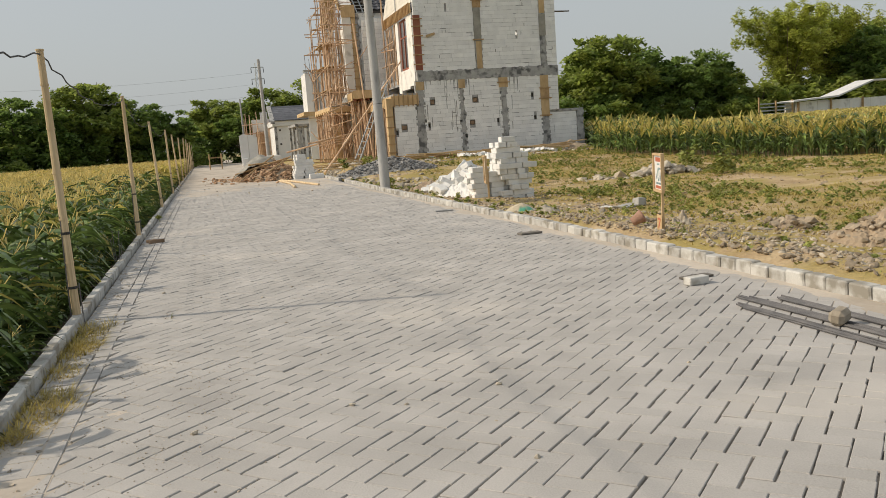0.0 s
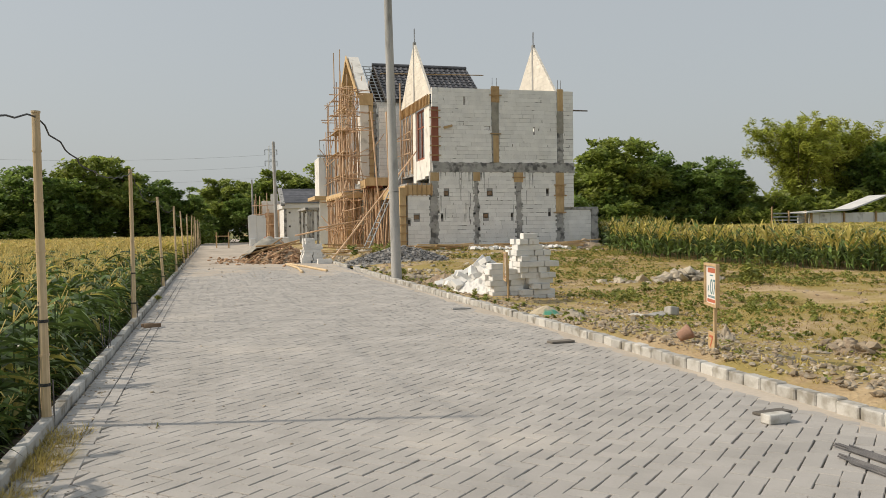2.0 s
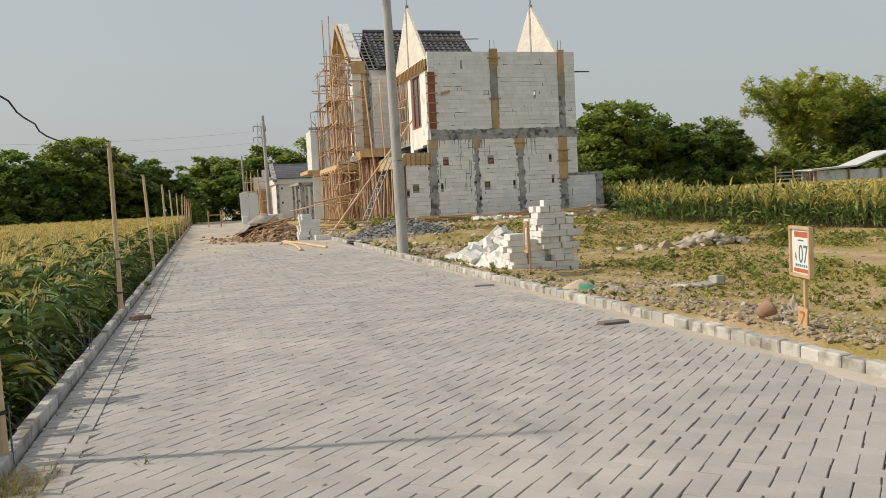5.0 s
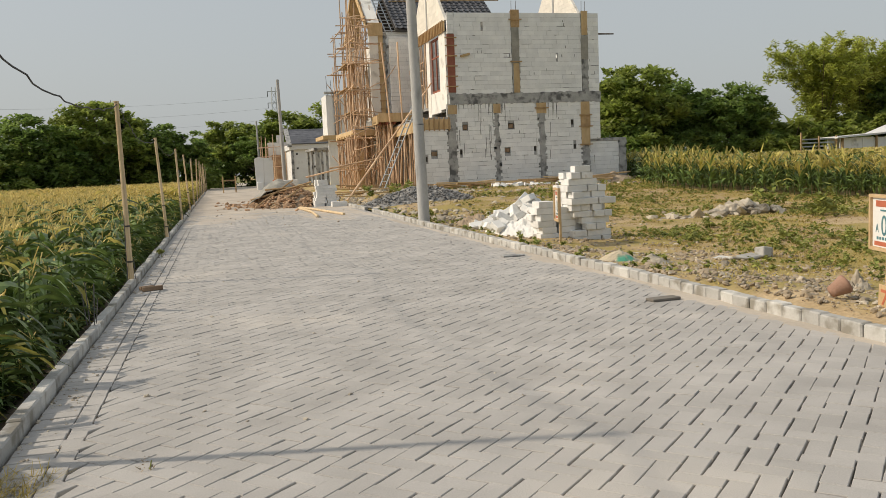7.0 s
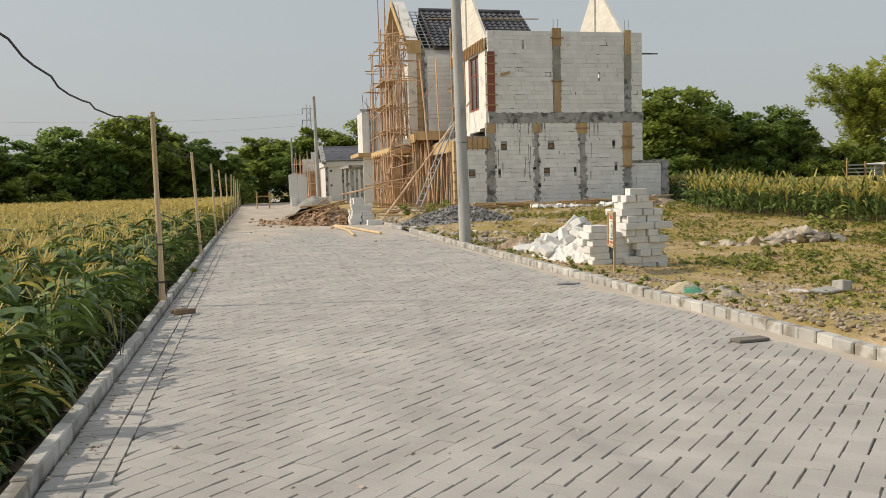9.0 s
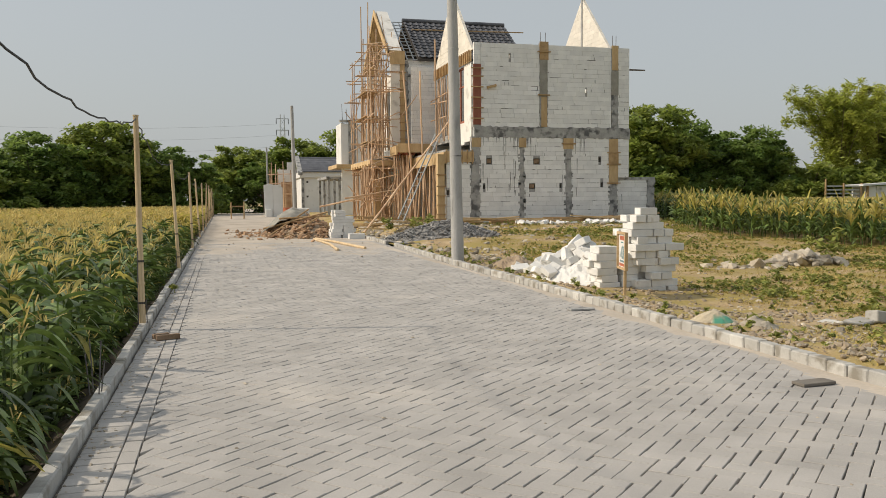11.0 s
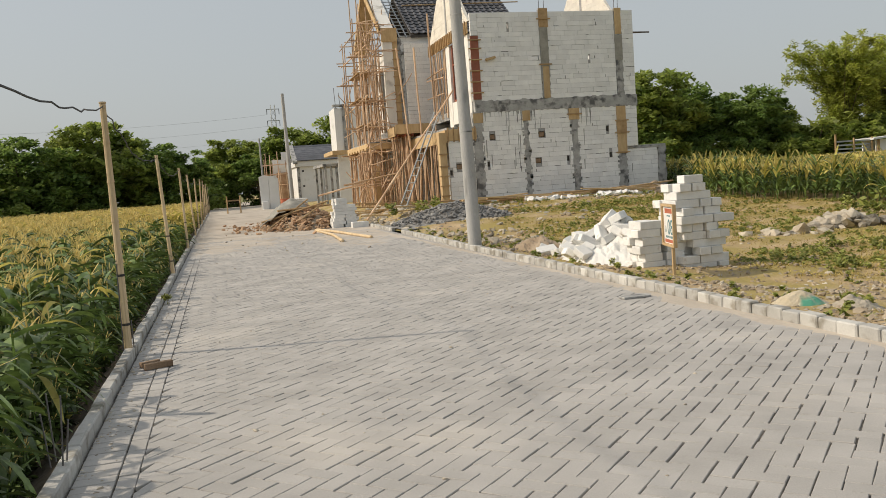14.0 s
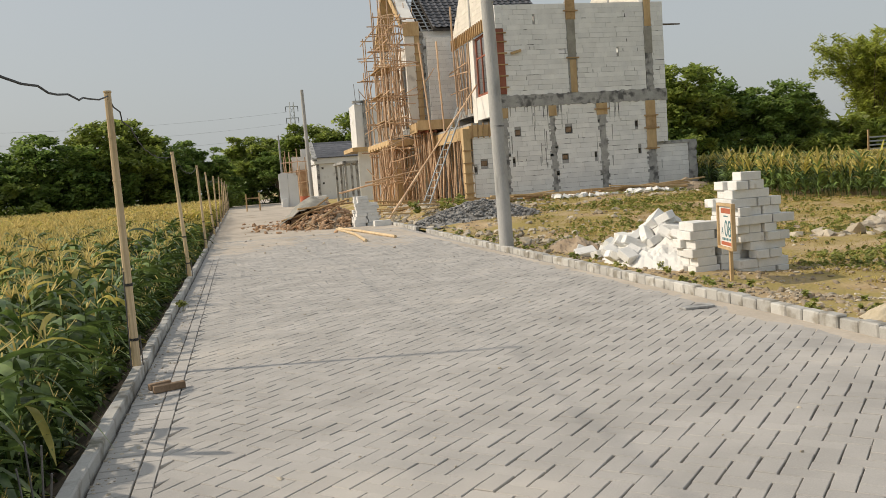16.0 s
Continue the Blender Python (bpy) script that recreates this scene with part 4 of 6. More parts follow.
for _ in range(16):
    z0, x0 = random.uniform(1.0, 9.2), random.uniform(7.7, 8.6)
    bamboo((x0, 46.1 + random.uniform(-0.3, 0.5), z0), (x0 + random.uniform(0.7, 1.6), 46.2 + random.uniform(-0.3, 0.5), z0 + random.uniform(-0.35, 0.45)), scaf, 0.028, "tie")
for zz, yy in ((4.45, 47.6), (5.8, 48.2), (7.05, 47.8)):
    part("plank", Geo().box(8.1, 8.9, yy, yy + 3.2, zz, zz + 0.035), M_WOOD, scaf)
# lower canopies on props
can = thing("canopy_formwork", "orange-brown timber canopy formwork on a thicket of props", "formwork", "canopy formworks", at=(9.0, 50, HG))
part("deck", Geo().box(8.2, 9.75, 47.0, 53.4, 3.42, 3.56), M_CONC, can, "fresh grey concrete edge")
part("edge_board", Geo().box(8.16, 9.78, 46.93, 46.985, 3.2, 3.5), M_FORM, can)
part("edge_board", Geo().box(8.12, 8.18, 46.98, 53.4, 3.2, 3.5), M_FORM, can)
part("soffit", Geo().box(8.2, 9.75, 47.0, 53.4, 3.3, 3.415), M_REDPLY, can)
for k in range(7):
    part("joist", Geo().box(8.05, 9.8, 47.05 + 0.9 * k, 47.13 + 0.9 * k, 3.17, 3.297), M_FORM, can)
for _ in range(58):
    xx, yy = random.uniform(7.9, 9.7), 46.95 + 6.3 * random.random() ** 1.5
    bamboo((xx + random.uniform(-0.15, 0.15), yy + random.uniform(-0.15, 0.15), HG - 0.05), (xx, yy, 3.18), can, 0.036, "prop")
for _ in range(14):
    x0, yy, z0 = random.uniform(7.4, 9.2), random.uniform(46.0, 47.2), random.uniform(0.4, 1.8)
    bamboo((x0, yy, z0), (x0 + random.uniform(-0.8, 1.2), yy + random.uniform(-0.3, 0.3), z0 + random.uniform(0.5, 2.2)), can, 0.032, "brace")
part("pier_form", Geo().box(8.35, 8.7, 47.1, 47.45, HG, 2.4, c=0.01), M_FORM, can)
can2 = thing("canopy_formwork", "boxed plywood canopy formwork between the two houses", "formwork", "canopy formworks", at=(10, 45.9, HG))
part("side_board", Geo().box(9.2, 10.95, 45.15, 45.2, 3.78, 4.22), M_FORM, can2)
part("front_board", Geo().box(9.14, 9.2, 45.2, 46.75, 3.68, 4.12), M_FORM, can2)
part("deck", Geo().box(9.2, 10.95, 45.22, 46.7, 3.78, 3.9), M_WOOD, can2)
for k in range(5):
    part("joist", Geo().box(9.25 + 0.38 * k, 9.32 + 0.38 * k, 45.2, 46.7, 3.66, 3.78), M_REDPLY, can2)
for _ in range(34):
    xx, yy = random.uniform(9.2, 10.9), random.uniform(45.2, 46.6)
    bamboo((xx + random.uniform(-0.2, 0.2), yy + random.uniform(-0.2, 0.2), HG - 0.05), (xx, yy, 3.68), can2, 0.036, "prop")
# single long poles and the ladder
for a, b, lab in (((6.45, 38.9, 0.12), (11.30, 42.3, 5.4), "long bamboo pole leaning on the house front"), ((6.6, 45.4, 1.55), (9.4, 45.5, 1.98), "horizontal bamboo rail tied to the props"),
                  ((9.5, 45.1, 7.75), (10.0, 44.9, 0.33), "thin upright bamboo pole by the scaffold"), ((10.33, 45.1, 7.75), (10.45, 44.9, 0.33), "thin upright bamboo pole by the scaffold"),
                  ((11.1, 45.1, 9.3), (11.1, 44.9, 3.55), "thin upright bamboo pole by the scaffold"), ((5.4, 45.6, 1.15), (7.6, 45.4, 1.6), "slanting bamboo rail beside the rubble")):
    solid("bamboo_pole", Geo().rod(a, b, 0.045, 0.035, 8, 6, 0.015), M_BAMBOO, lab, "bamboo pole", "loose bamboo poles")
lad = thing("ladder", "grey metal ladder leaning against the formwork", "ladder", at=(8.2, 40.4, 0.3))
la, lb = Vector((8.15, 40.2, 0.32)), Vector((10.4, 41.9, 4.45))
side = Vector((0.09, -0.20, 0))
for sgn in (-1, 1):
    part("rail", Geo().rod(la + side * sgn, lb + side * sgn * 0.8, 0.034, 0.034, 8), M_GREYMETAL, lad)
for i in range(13):
    p = la.lerp(lb, (i + 0.7) / 13.5)
    part("rung", Geo().rod(p - side, p + side, 0.018, 0.018, 6), M_GREYMETAL, lad)

# third house and the low finished ones
h3 = thing("third_house", "unfinished white house further along with bare floor slabs", "house", "row of unfinished houses", at=(11, 62, HG))
part("front_wall", Geo().box(8.75, 9.0, 62.0, 64.5, 3.9, 6.7, c=0.01), M_WHITEWALL, h3)
part("side_wall", Geo().box(8.75, 15, 61.9, 61.99, HG, 6.65), M_BLOCK, h3)
part("corner_column", Geo().box(9.25, 9.75, 61.8, 61.89, 3.9, 6.75), M_CONC, h3)
part("parapet", Geo().box(8.65, 15, 61.75, 62.2, 6.76, 6.9), M_CONC, h3)
part("slab", Geo().box(8.35, 15, 61.4, 66, 3.62, 3.88, c=0.01), M_FORM, h3)
for dx in (0.0, 0.3, 0.7):
    part("rebar", Geo().rod((8.9 + dx, 62.1, 6.5), (8.85 + dx, 62.1, 8.0 - dx), 0.018, 0.018, 5), M_STEEL, h3)
part("roof_slab", Geo().box(7.75, 10.2, 62.3, 68, 2.9, 3.08, c=0.01), M_CONC, h3)
for xx, yy in ((7.85, 62.4), (8.25, 62.4), (8.6, 62.4), (7.85, 65), (7.85, 67.7), (9.3, 62.4)):
    part("column", Geo().box(xx, xx + 0.15, yy, yy + 0.15, HG - 0.2, 2.9), M_CONC, h3)
part("back_wall", Geo().box(9.6, 9.75, 62.6, 68, HG - 0.2, 2.9), M_CONC, h3)
far_h = thing("low_house", "low white house with a dark grey tiled roof", "house", "row of unfinished houses", at=(11, 82, HG))
part("wall", Geo().box(7.65, 16, 80, 87, HG - 0.3, 3.45), M_WHITEWALL, far_h)
part("fascia", Geo().box(7.5, 16.1, 79.8, 87.1, 3.46, 3.95, c=0.02), M_WHITEWALL, far_h)
part("roof", Geo().prism([(79.7, 3.95), (83.0, 5.4), (87.2, 3.95)], "x", 7.75, 16.2), M_TILE, far_h)
for r in range(8):
    t = r / 8
    part("tile_course", Geo().prism([(79.66 + 3.3 * t, 3.96 + 1.45 * t), (79.66 + 3.3 * t, 4.01 + 1.45 * t), (79.66 + 3.3 * (t + 0.125), 4.0 + 1.45 * (t + 0.125))], "x", 7.74, 16.22), M_TILE, far_h)
part("gable_coping", Geo().prism([(79.6, 3.95), (83.0, 5.55), (83.0, 5.25), (79.6, 3.7)], "x", 7.35, 7.735), M_CONC, far_h)
# flat dark plates on the wall, painted as the shade of anchor holes
for xx, zz in ((8.1, 3.0), (9.6, 3.0), (8.1, 1.7), (9.65, 1.8)):
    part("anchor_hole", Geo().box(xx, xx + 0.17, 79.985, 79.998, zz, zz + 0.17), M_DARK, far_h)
part("corner_post", Geo().box(9.95, 10.2, 79.9, 79.995, HG, 3.45), M_CONC, far_h)
part("corner_post", Geo().box(7.66, 7.9, 79.9, 79.995, HG, 3.45), M_CONC, far_h)
wall_f = thing("white_wall_stub", "broken white plastered wall stub beside the track", "wall", at=(5, 80, 0.1))
part("panel", Geo().prism([(4.45, 0.0), (5.15, 0.0), (5.15, 2.85), (4.75, 2.95), (4.38, 2.8)], "y", 80, 80.3), M_WHITEWALL, wall_f)
part("panel", Geo().prism([(5.17, 0.0), (6.0, 0.0), (6.0, 2.6), (5.7, 2.82), (5.17, 2.85)], "y", 80.03, 80.33), M_WHITEWALL, wall_f)
part("foot", Geo().box(4.5, 5.0, 79.6, 80.6, -0.05, 0.7, c=0.03), M_WHITEWALL, wall_f)
drum = thing("red_drum", "red steel drum standing by the rubble", "drum", at=(4.95, 60, 0.0))
part("body", Geo().rod((4.95, 60, 0.0), (4.95, 60, 1.0), 0.3, 0.3, 20), M_SIGNR, drum)
for zz in (0.3, 0.65, 0.97):
    part("hoop", Geo().rod((4.95, 60, zz), (4.95, 60, zz + 0.025), 0.315, 0.315, 20), M_SIGNR, drum)
solid("white_crate", Geo().box(5.35, 6.3, 59.6, 60.4, -0.02, 0.95, c=0.03), M_WHITEWALL, "white block crate beside the rubble heap", "crate")
sc2 = thing("timber_scaffold", "far timber scaffold round a half-built wall", "scaffold", at=(6.3, 86, 0.3))
for i in range(16):
    xx, yy = 5.2 + 0.16 * i + random.uniform(-0.05, 0.05), 86 + random.uniform(-1, 1)
    bamboo((xx, yy, 0.0), (xx + random.uniform(-0.1, 0.1), yy, random.uniform(3.4, 5.4)), sc2, 0.05)
for zz in (2.0, 3.0, 3.9):
    bamboo((5.0, 85.6, zz), (8.0, 85.6, zz + 0.1), sc2, 0.05)
part("wall", Geo().box(6.0, 8.3, 86.3, 86.5, 0.0, 4.4).box(6.9, 7.6, 86.31, 86.49, 4.4, 5.1), M_PLASTER, sc2)
part("brick_wall", Geo().box(6.3, 7.3, 85.9, 86.0, 0.0, 3.2), M_BRICKBITS, sc2)
bench = thing("sawhorse", "small timber sawhorse standing on the dirt track", "sawhorse", at=(2.0, 74, 0.05))
part("beam", Geo().box(1.4, 2.6, 73.95, 74.05, 0.95, 1.05), M_WOOD, bench)
for xx in (1.5, 2.5):
    for dy in (-0.3, 0.3):
        part("leg", Geo().rod((xx, 74 + dy, 0.0), (xx, 74, 1.35), 0.05, 0.05, 6), M_WOOD, bench)


# ---- heaps, blocks and things on the ground ----
def heap(name, cx, cy, rx, ry, h, mat, label, z0=0.0, rough=0.25, n=34, category="heap", seed=0.0):
    g = Geo()
    vs, fs = [], []
    for j in range(n + 1):
        for i in range(n + 1):
            u, v = i / n * 2 - 1, j / n * 2 - 1
            d = math.hypot(u, v)
            base = max(0.0, 1 - d ** 1.3)
            nz = noise.noise((u * 2.2 + seed, v * 2.2, seed)) * 0.5 + noise.noise((u * 6 + seed, v * 6, seed)) * 0.25
            z = h * base * (1 + rough * 2 * nz) + rough * 0.15 * h * noise.noise((u * 14, v * 14, seed)) * (base > 0)
            vs.append((cx + u * rx, cy + v * ry, z0 - 0.06 + z))
    for j in range(n):
        for i in range(n):
            fs.append((j * (n + 1) + i, j * (n + 1) + i + 1, (j + 1) * (n + 1) + i + 1, (j + 1) * (n + 1) + i))
    return solid(name, g.add(vs, fs), mat, label, category, smooth=False)


def rock_mesh(r, seed):
    bm = bmesh.new()
    bmesh.ops.create_icosphere(bm, subdivisions=1, radius=r)
    for v in bm.verts:
        v.co *= 1 + 0.75 * noise.noise(v.co / r * 1.3 + Vector((seed, seed * 2, 0)))
        v.co.z *= 0.62
    vs, fs = [tuple(v.co) for v in bm.verts], [tuple(l.index for l in f.verts) for f in bm.faces]
    bm.free()
    return vs, fs


ROCKS = [rock_mesh(1.0, s * 3.7) for s in range(8)]


def scatter(g, n, place, r0, r1, shapes=ROCKS):
    for _ in range(n):
        x, y, z = place()
        r = r0 + (r1 - r0) * random.random() ** 2.5
        vs, fs = random.choice(shapes)
        m = pose(x, y, z + r * 0.25, random.uniform(-30, 30), random.uniform(-30, 30), random.uniform(0, 360)) @ Matrix.Diagonal((r * random.uniform(0.8, 1.4), r, r, 1))
        g.add([m @ Vector(v) for v in vs], fs)


def block_stack(name, label, x, y, z, cells, turn):
    """Courses of loose white blocks; cells are (across, along, course, length)."""
    st = thing(name, label, "block stack", "stacks of loose blocks", at=(x, y, z))
    for u, v, k, ln_, rz in cells:
        ob = part("block", Geo().box(-ln_ / 2, ln_ / 2, -0.1, 0.1, 0.0, 0.117, c=0.006), M_BLOCKLOOSE, st)
        ob.matrix_basis = pose(0, 0, 0, 0, 0, turn) @ pose(u, v, k * 0.12, random.uniform(-0.6, 0.6), random.uniform(-0.6, 0.6), rz)
    return st


random.seed(11)
# the tall stack by the sign: uneven ends, topped by single blocks
cells = []
LEFT = [-0.42, -0.44, -0.40, -0.45, -0.38, -0.44, -0.46, -0.44, -0.50, -0.46, -0.48, -0.34]
RIGHT = [0.30, 0.32, 0.26, 0.30, 0.32, 0.30, 0.40, 0.20, 0.22, 0.16, -0.06, -0.10]
for k in range(12):
    for v in (-0.22, 0.0, 0.22):
        if (k >= 9 and v > 0.1) or (k == 11 and v > -0.1):
            continue
        u = LEFT[k] + random.uniform(-0.03, 0.03)
        while u < RIGHT[k] - 0.1:
            ln_ = min(random.choice((0.2, 0.2, 0.3, 0.4, 0.58)), RIGHT[k] + 0.06 - u)
            if random.random() > 0.07 or k < 2:
                cells.append((u + ln_ / 2, v + random.uniform(-0.05, 0.03), k, ln_ - 0.008, random.uniform(-4, 4)))
            u += ln_ + random.uniform(0.0, 0.02)
st_z = plot_z(7.85, 17.7) - 0.06
block_stack("block_stack", "tall uneven stack of loose white aerated blocks", 7.86, 17.75, st_z, cells, 3)
cells = [(u + random.uniform(-0.04, 0.04), v, k, random.choice((0.3, 0.38, 0.4)), random.uniform(-4, 4)) for k in range(6) for u in (-0.22, 0.2) for v in (-0.1, 0.12) if not (k == 5 and u > 0)]
block_stack("block_stack", "short stack of loose white blocks beside the taller one", 7.22, 17.75, plot_z(7.22, 17.75) - 0.04, cells, 4)
cells = [(u * (1 - 0.06 * k) + random.uniform(-0.04, 0.04), v, k, random.choice((0.4, 0.5)), 0) for k in range(9) for u in (-0.3, 0.22) for v in (-0.15, 0.07) if not (k > 6 and u > 0)]
block_stack("block_stack", "weathered grey-white block stack at the edge of the track", 5.35, 37.3, 0.0, cells, 8)
solid("loose_block", Geo().box(-0.3, 0.3, -0.12, 0.12, 0, 0.22, c=0.01), M_BLOCKLOOSE, "single white block lying before the stack", "block").matrix_basis = pose(5.72, 36.2, -0.01, 0, 0, 5)
# tipped heap of loose blocks
for i in range(96):
    cx = 7.02 + random.gauss(0, 0.42)
    cy = 19.1 + random.gauss(0, 0.75)
    hgt = max(0.0, 0.66 - 0.6 * math.hypot((cx - 7.05) / 0.8, (cy - 18.9) / 1.35))
    ln_ = random.choice((0.14, 0.2, 0.24, 0.3, 0.36))
    if not kerb_x(cy) + 0.35 < cx < 7.65 or cy < 18.15:
        continue
    ob = solid("loose_block", Geo().box(-ln_ / 2, ln_ / 2, -0.1, 0.1, -0.06, 0.06, c=0.008), M_BLOCKLOOSE, "loose white block in a tipped heap", "block", "tipped heap of blocks")
    ob.matrix_basis = pose(cx, cy, plot_z(cx, cy) + 0.07 + hgt * random.uniform(0.3, 1.0), random.uniform(-40, 40), random.uniform(-40, 40), random.uniform(0, 180))
heap("block_rubble", 7.1, 19.0, 0.85, 1.4, 0.58, M_BLOCKLOOSE, "broken white block rubble under the tipped heap", plot_z(6.9, 19), 0.4)


def lettering(body, size, stretch, x, z, parent):
    cu = bpy.data.curves.new("number", "FONT")
    cu.body, cu.size, cu.extrude, cu.align_x = body, size, 0.001, "CENTER"
    tmp = new("number", cu)
    bpy.context.view_layer.update()
    me = bpy.data.meshes.new_from_object(tmp)
    bpy.data.objects.remove(tmp)
    me.materials.clear()
    me.materials.append(M_SIGNB)
    part("lettering", me, None, parent).matrix_basis = pose(x, -0.022, z, 90, 0, 0) @ Matrix.Diagonal((1.0, stretch, 1, 1))


def lot_sign(x, y, z, turn, digits, label, size=1.0):
    """A framed sign on a timber stake: deep pale frame, white face, a large printed number, plain bars for the small print."""
    sg = thing("lot_sign", label, "sign", "plot signs", at=(0, 0, 0))
    part("stake", Geo().box(-0.025, 0.025, 0.004, 0.044, -0.38, 0.75, c=0.003), M_SIGNWOOD, sg)
    part("frame", Geo().box(-0.30, -0.265, -0.05, 0.003, 0.44, 1.03, c=0.003).box(0.265, 0.30, -0.05, 0.003, 0.44, 1.03, c=0.003)
         .box(-0.265, 0.265, -0.05, 0.003, 0.44, 0.475).box(-0.265, 0.265, -0.05, 0.003, 0.995, 1.03), M_SIGNWOOD, sg, "pale planed timber frame")
    bd = part("board", Geo().box(-0.264, 0.264, -0.02, -0.008, 0.476, 0.994), M_SIGNW, sg)
    part("heading_bar", Geo().box(-0.19, 0.21, -0.0225, -0.0205, 0.90, 0.965), M_SIGNR, bd)
    part("small_bar", Geo().box(-0.09, 0.07, -0.0225, -0.0205, 0.855, 0.872), M_SIGNB, bd)
    part("footer_bar", Geo().box(-0.22, 0.22, -0.0225, -0.0205, 0.49, 0.535), M_SIGNR, bd)
    lettering(digits[0], 0.10, 1.3, -0.16, 0.63, bd)
    lettering(digits[1:], 0.27, 1.12, 0.06, 0.605, bd)
    for k in range(6):
        part("small_bar", Geo().box(-0.17 + 0.06 * k, -0.13 + 0.06 * k, -0.0225, -0.0205, 0.555, 0.585), M_SIGNB, bd)
    sg.matrix_basis = pose(x, y, z, 0, 0, turn) @ Matrix.Diagonal((size, size, size, 1))
    return sg


lot_sign(6.33, 8.68, 0.235, -108, "A07", "framed plot sign reading A07 on a timber stake", 0.78)
lot_sign(6.93, 16.85, -0.08, -105, "A08", "framed plot sign on a timber stake before the blocks")
tag = thing("stake_tag", "small orange tag board numbered 7 at the sign's foot", "tag")
part("board", Geo().box(-0.08, 0.08, -0.012, 0.0, 0.0, 0.19, c=0.003), M_SIGNWOOD, tag)
part("numeral", Geo().box(-0.045, 0.045, -0.0145, -0.0125, 0.13, 0.155).prism([(0.02, 0.13), (0.045, 0.13), (-0.005, 0.03), (-0.03, 0.03)], "y", -0.0145, -0.0125), M_SIGNR, tag)
tag.matrix_basis = pose(6.285, 8.64, plot_z(6.28, 8.64) - 0.01, 0, 4, -100)
# clay pot on its side
pot = Geo()
ring = [(0.075, 0.0), (0.10, 0.10), (0.125, 0.19), (0.13, 0.20), (0.13, 0.23), (0.118, 0.23), (0.11, 0.19), (0.085, 0.08), (0.065, 0.02)]
n = 20
vs = [(r * math.cos(2 * math.pi * k / n), r * math.sin(2 * math.pi * k / n), z) for r, z in ring for k in range(n)]
fs = [(i * n + k, i * n + (k + 1) % n, (i + 1) * n + (k + 1) % n, (i + 1) * n + k) for i in range(len(ring) - 1) for k in range(n)]
fs += [tuple(range(n)), tuple(range((len(ring) - 1) * n, len(ring) * n))]
solid("clay_pot", pot.add(vs, fs), M_CLAY, "tipped terracotta flower pot lying by the sign", "pot", smooth=True).matrix_basis = pose(6.20, 9.16, plot_z(6.25, 9.16) + 0.055, 0, 62, -15) @ Matrix.Diagonal((0.66, 0.66, 0.66, 1))
# concrete slab piece, sack, boards
slab = thing("concrete_slab", "broken pale concrete plates lying in the grass", "slab", at=(8.4, 13.6, 0))
for dx, dy, w, d, h, tilt, turn in ((-0.33, 0.02, 0.14, 0.12, 0.035, 6, 20), (-0.10, -0.03, 0.15, 0.13, 0.04, -5, -8), (0.14, 0.02, 0.16, 0.13, 0.045, 4, 12), (0.34, -0.02, 0.09, 0.10, 0.15, -9, 5)):
    part("plate", Geo().box(-w, w, -d, d, 0, h, m=pose(8.4 + dx, 13.6 + dy, plot_z(8.4, 13.6) + 0.01, tilt, -tilt, turn), c=0.014), M_KERB, slab)
heap("plastic_sack", 6.40, 13.55, 0.36, 0.24, 0.17, M_SACK, "crumpled woven sack with green print on the kerb side", 0.05, 0.22, 26, "sack", 3)
heap("stone_lump", 6.75, 13.2, 0.3, 0.24, 0.15, M_STONE, "grey mortar lump beside the sack", 0.03, 0.3, 20, "stone", 5)
plank = thing("wood_offcut", "two short timber offcuts lying on the pavers", "timber", at=(0.2, 14.3, 0))
part("piece", Geo().box(-0.125, 0.125, -0.03, 0.03, 0, 0.055, m=pose(0.25, 14.28, 0.002, 0, 0, 20), c=0.004), M_OLDWOOD, plank)
part("piece", Geo().box(-0.09, 0.09, -0.025, 0.025, 0, 0.05, m=pose(0.17, 14.40, 0.002, 0, 0, 30), c=0.004), M_OLDWOOD, plank)
solid("broken_paver", Geo().box(-0.1, 0.1, -0.05, 0.05, 0, 0.07, c=0.006), M_KERB, "broken paver piece lying on the road", "paver").matrix_basis = pose(5.11, 6.05, 0.0, 0, 0, 6)
solid("broken_paver", Geo().box(-0.15, 0.15, -0.06, 0.06, 0, 0.02, c=0.004), M_JOINT, "flat thin slab chip lying on the road", "paver").matrix_basis = pose(5.27, 6.3, 0.002, 0, 0, 10)
solid("broken_paver", Geo().box(-0.16, 0.16, -0.07, 0.07, 0, 0.025, c=0.004), M_JOINT, "flat thin slab chip lying on the road", "paver").matrix_basis = pose(5.35, 10.5, 0.002, 0, 0, 5)
solid("broken_paver", Geo().box(-0.17, 0.17, -0.07, 0.07, 0, 0.025, c=0.004), M_CONC, "flat thin slab chip lying on the road", "paver").matrix_basis = pose(5.42, 15.1, 0.002, 0, 0, 0)
# reinforcing bars on the road
for gx, y0, y1, count in ((4.86, 1.0, 5.1, 5), (5.05, 1.0, 5.3, 6), (5.26, 0.9, 5.15, 6)):
    rb = thing("rebar_bundle", "bundle of dark ribbed reinforcing bars lying on the road", "rebar", "bundles of reinforcing bars", at=(gx, 3, 0))
    for i in range(count):
        dx = 0.018 * i + random.uniform(-0.004, 0.004)
        part("bar", Geo().rod((gx + dx + 0.03, y0 + random.uniform(-0.3, 0.1), 0.012), (gx + dx - 0.02, y1 + random.uniform(-0.12, 0.1), 0.012), 0.0075, 0.0075, 6, 6, 0.004), M_STEEL, rb)
solid("stone_weight", Geo().box(-0.08, 0.07, -0.055, 0.05, -0.01, 0.095, m=pose(5.06, 4.3, 0.02, 6, -8, 25), c=0.028), M_STONE, "grey stone lump weighing down the bars", "stone")
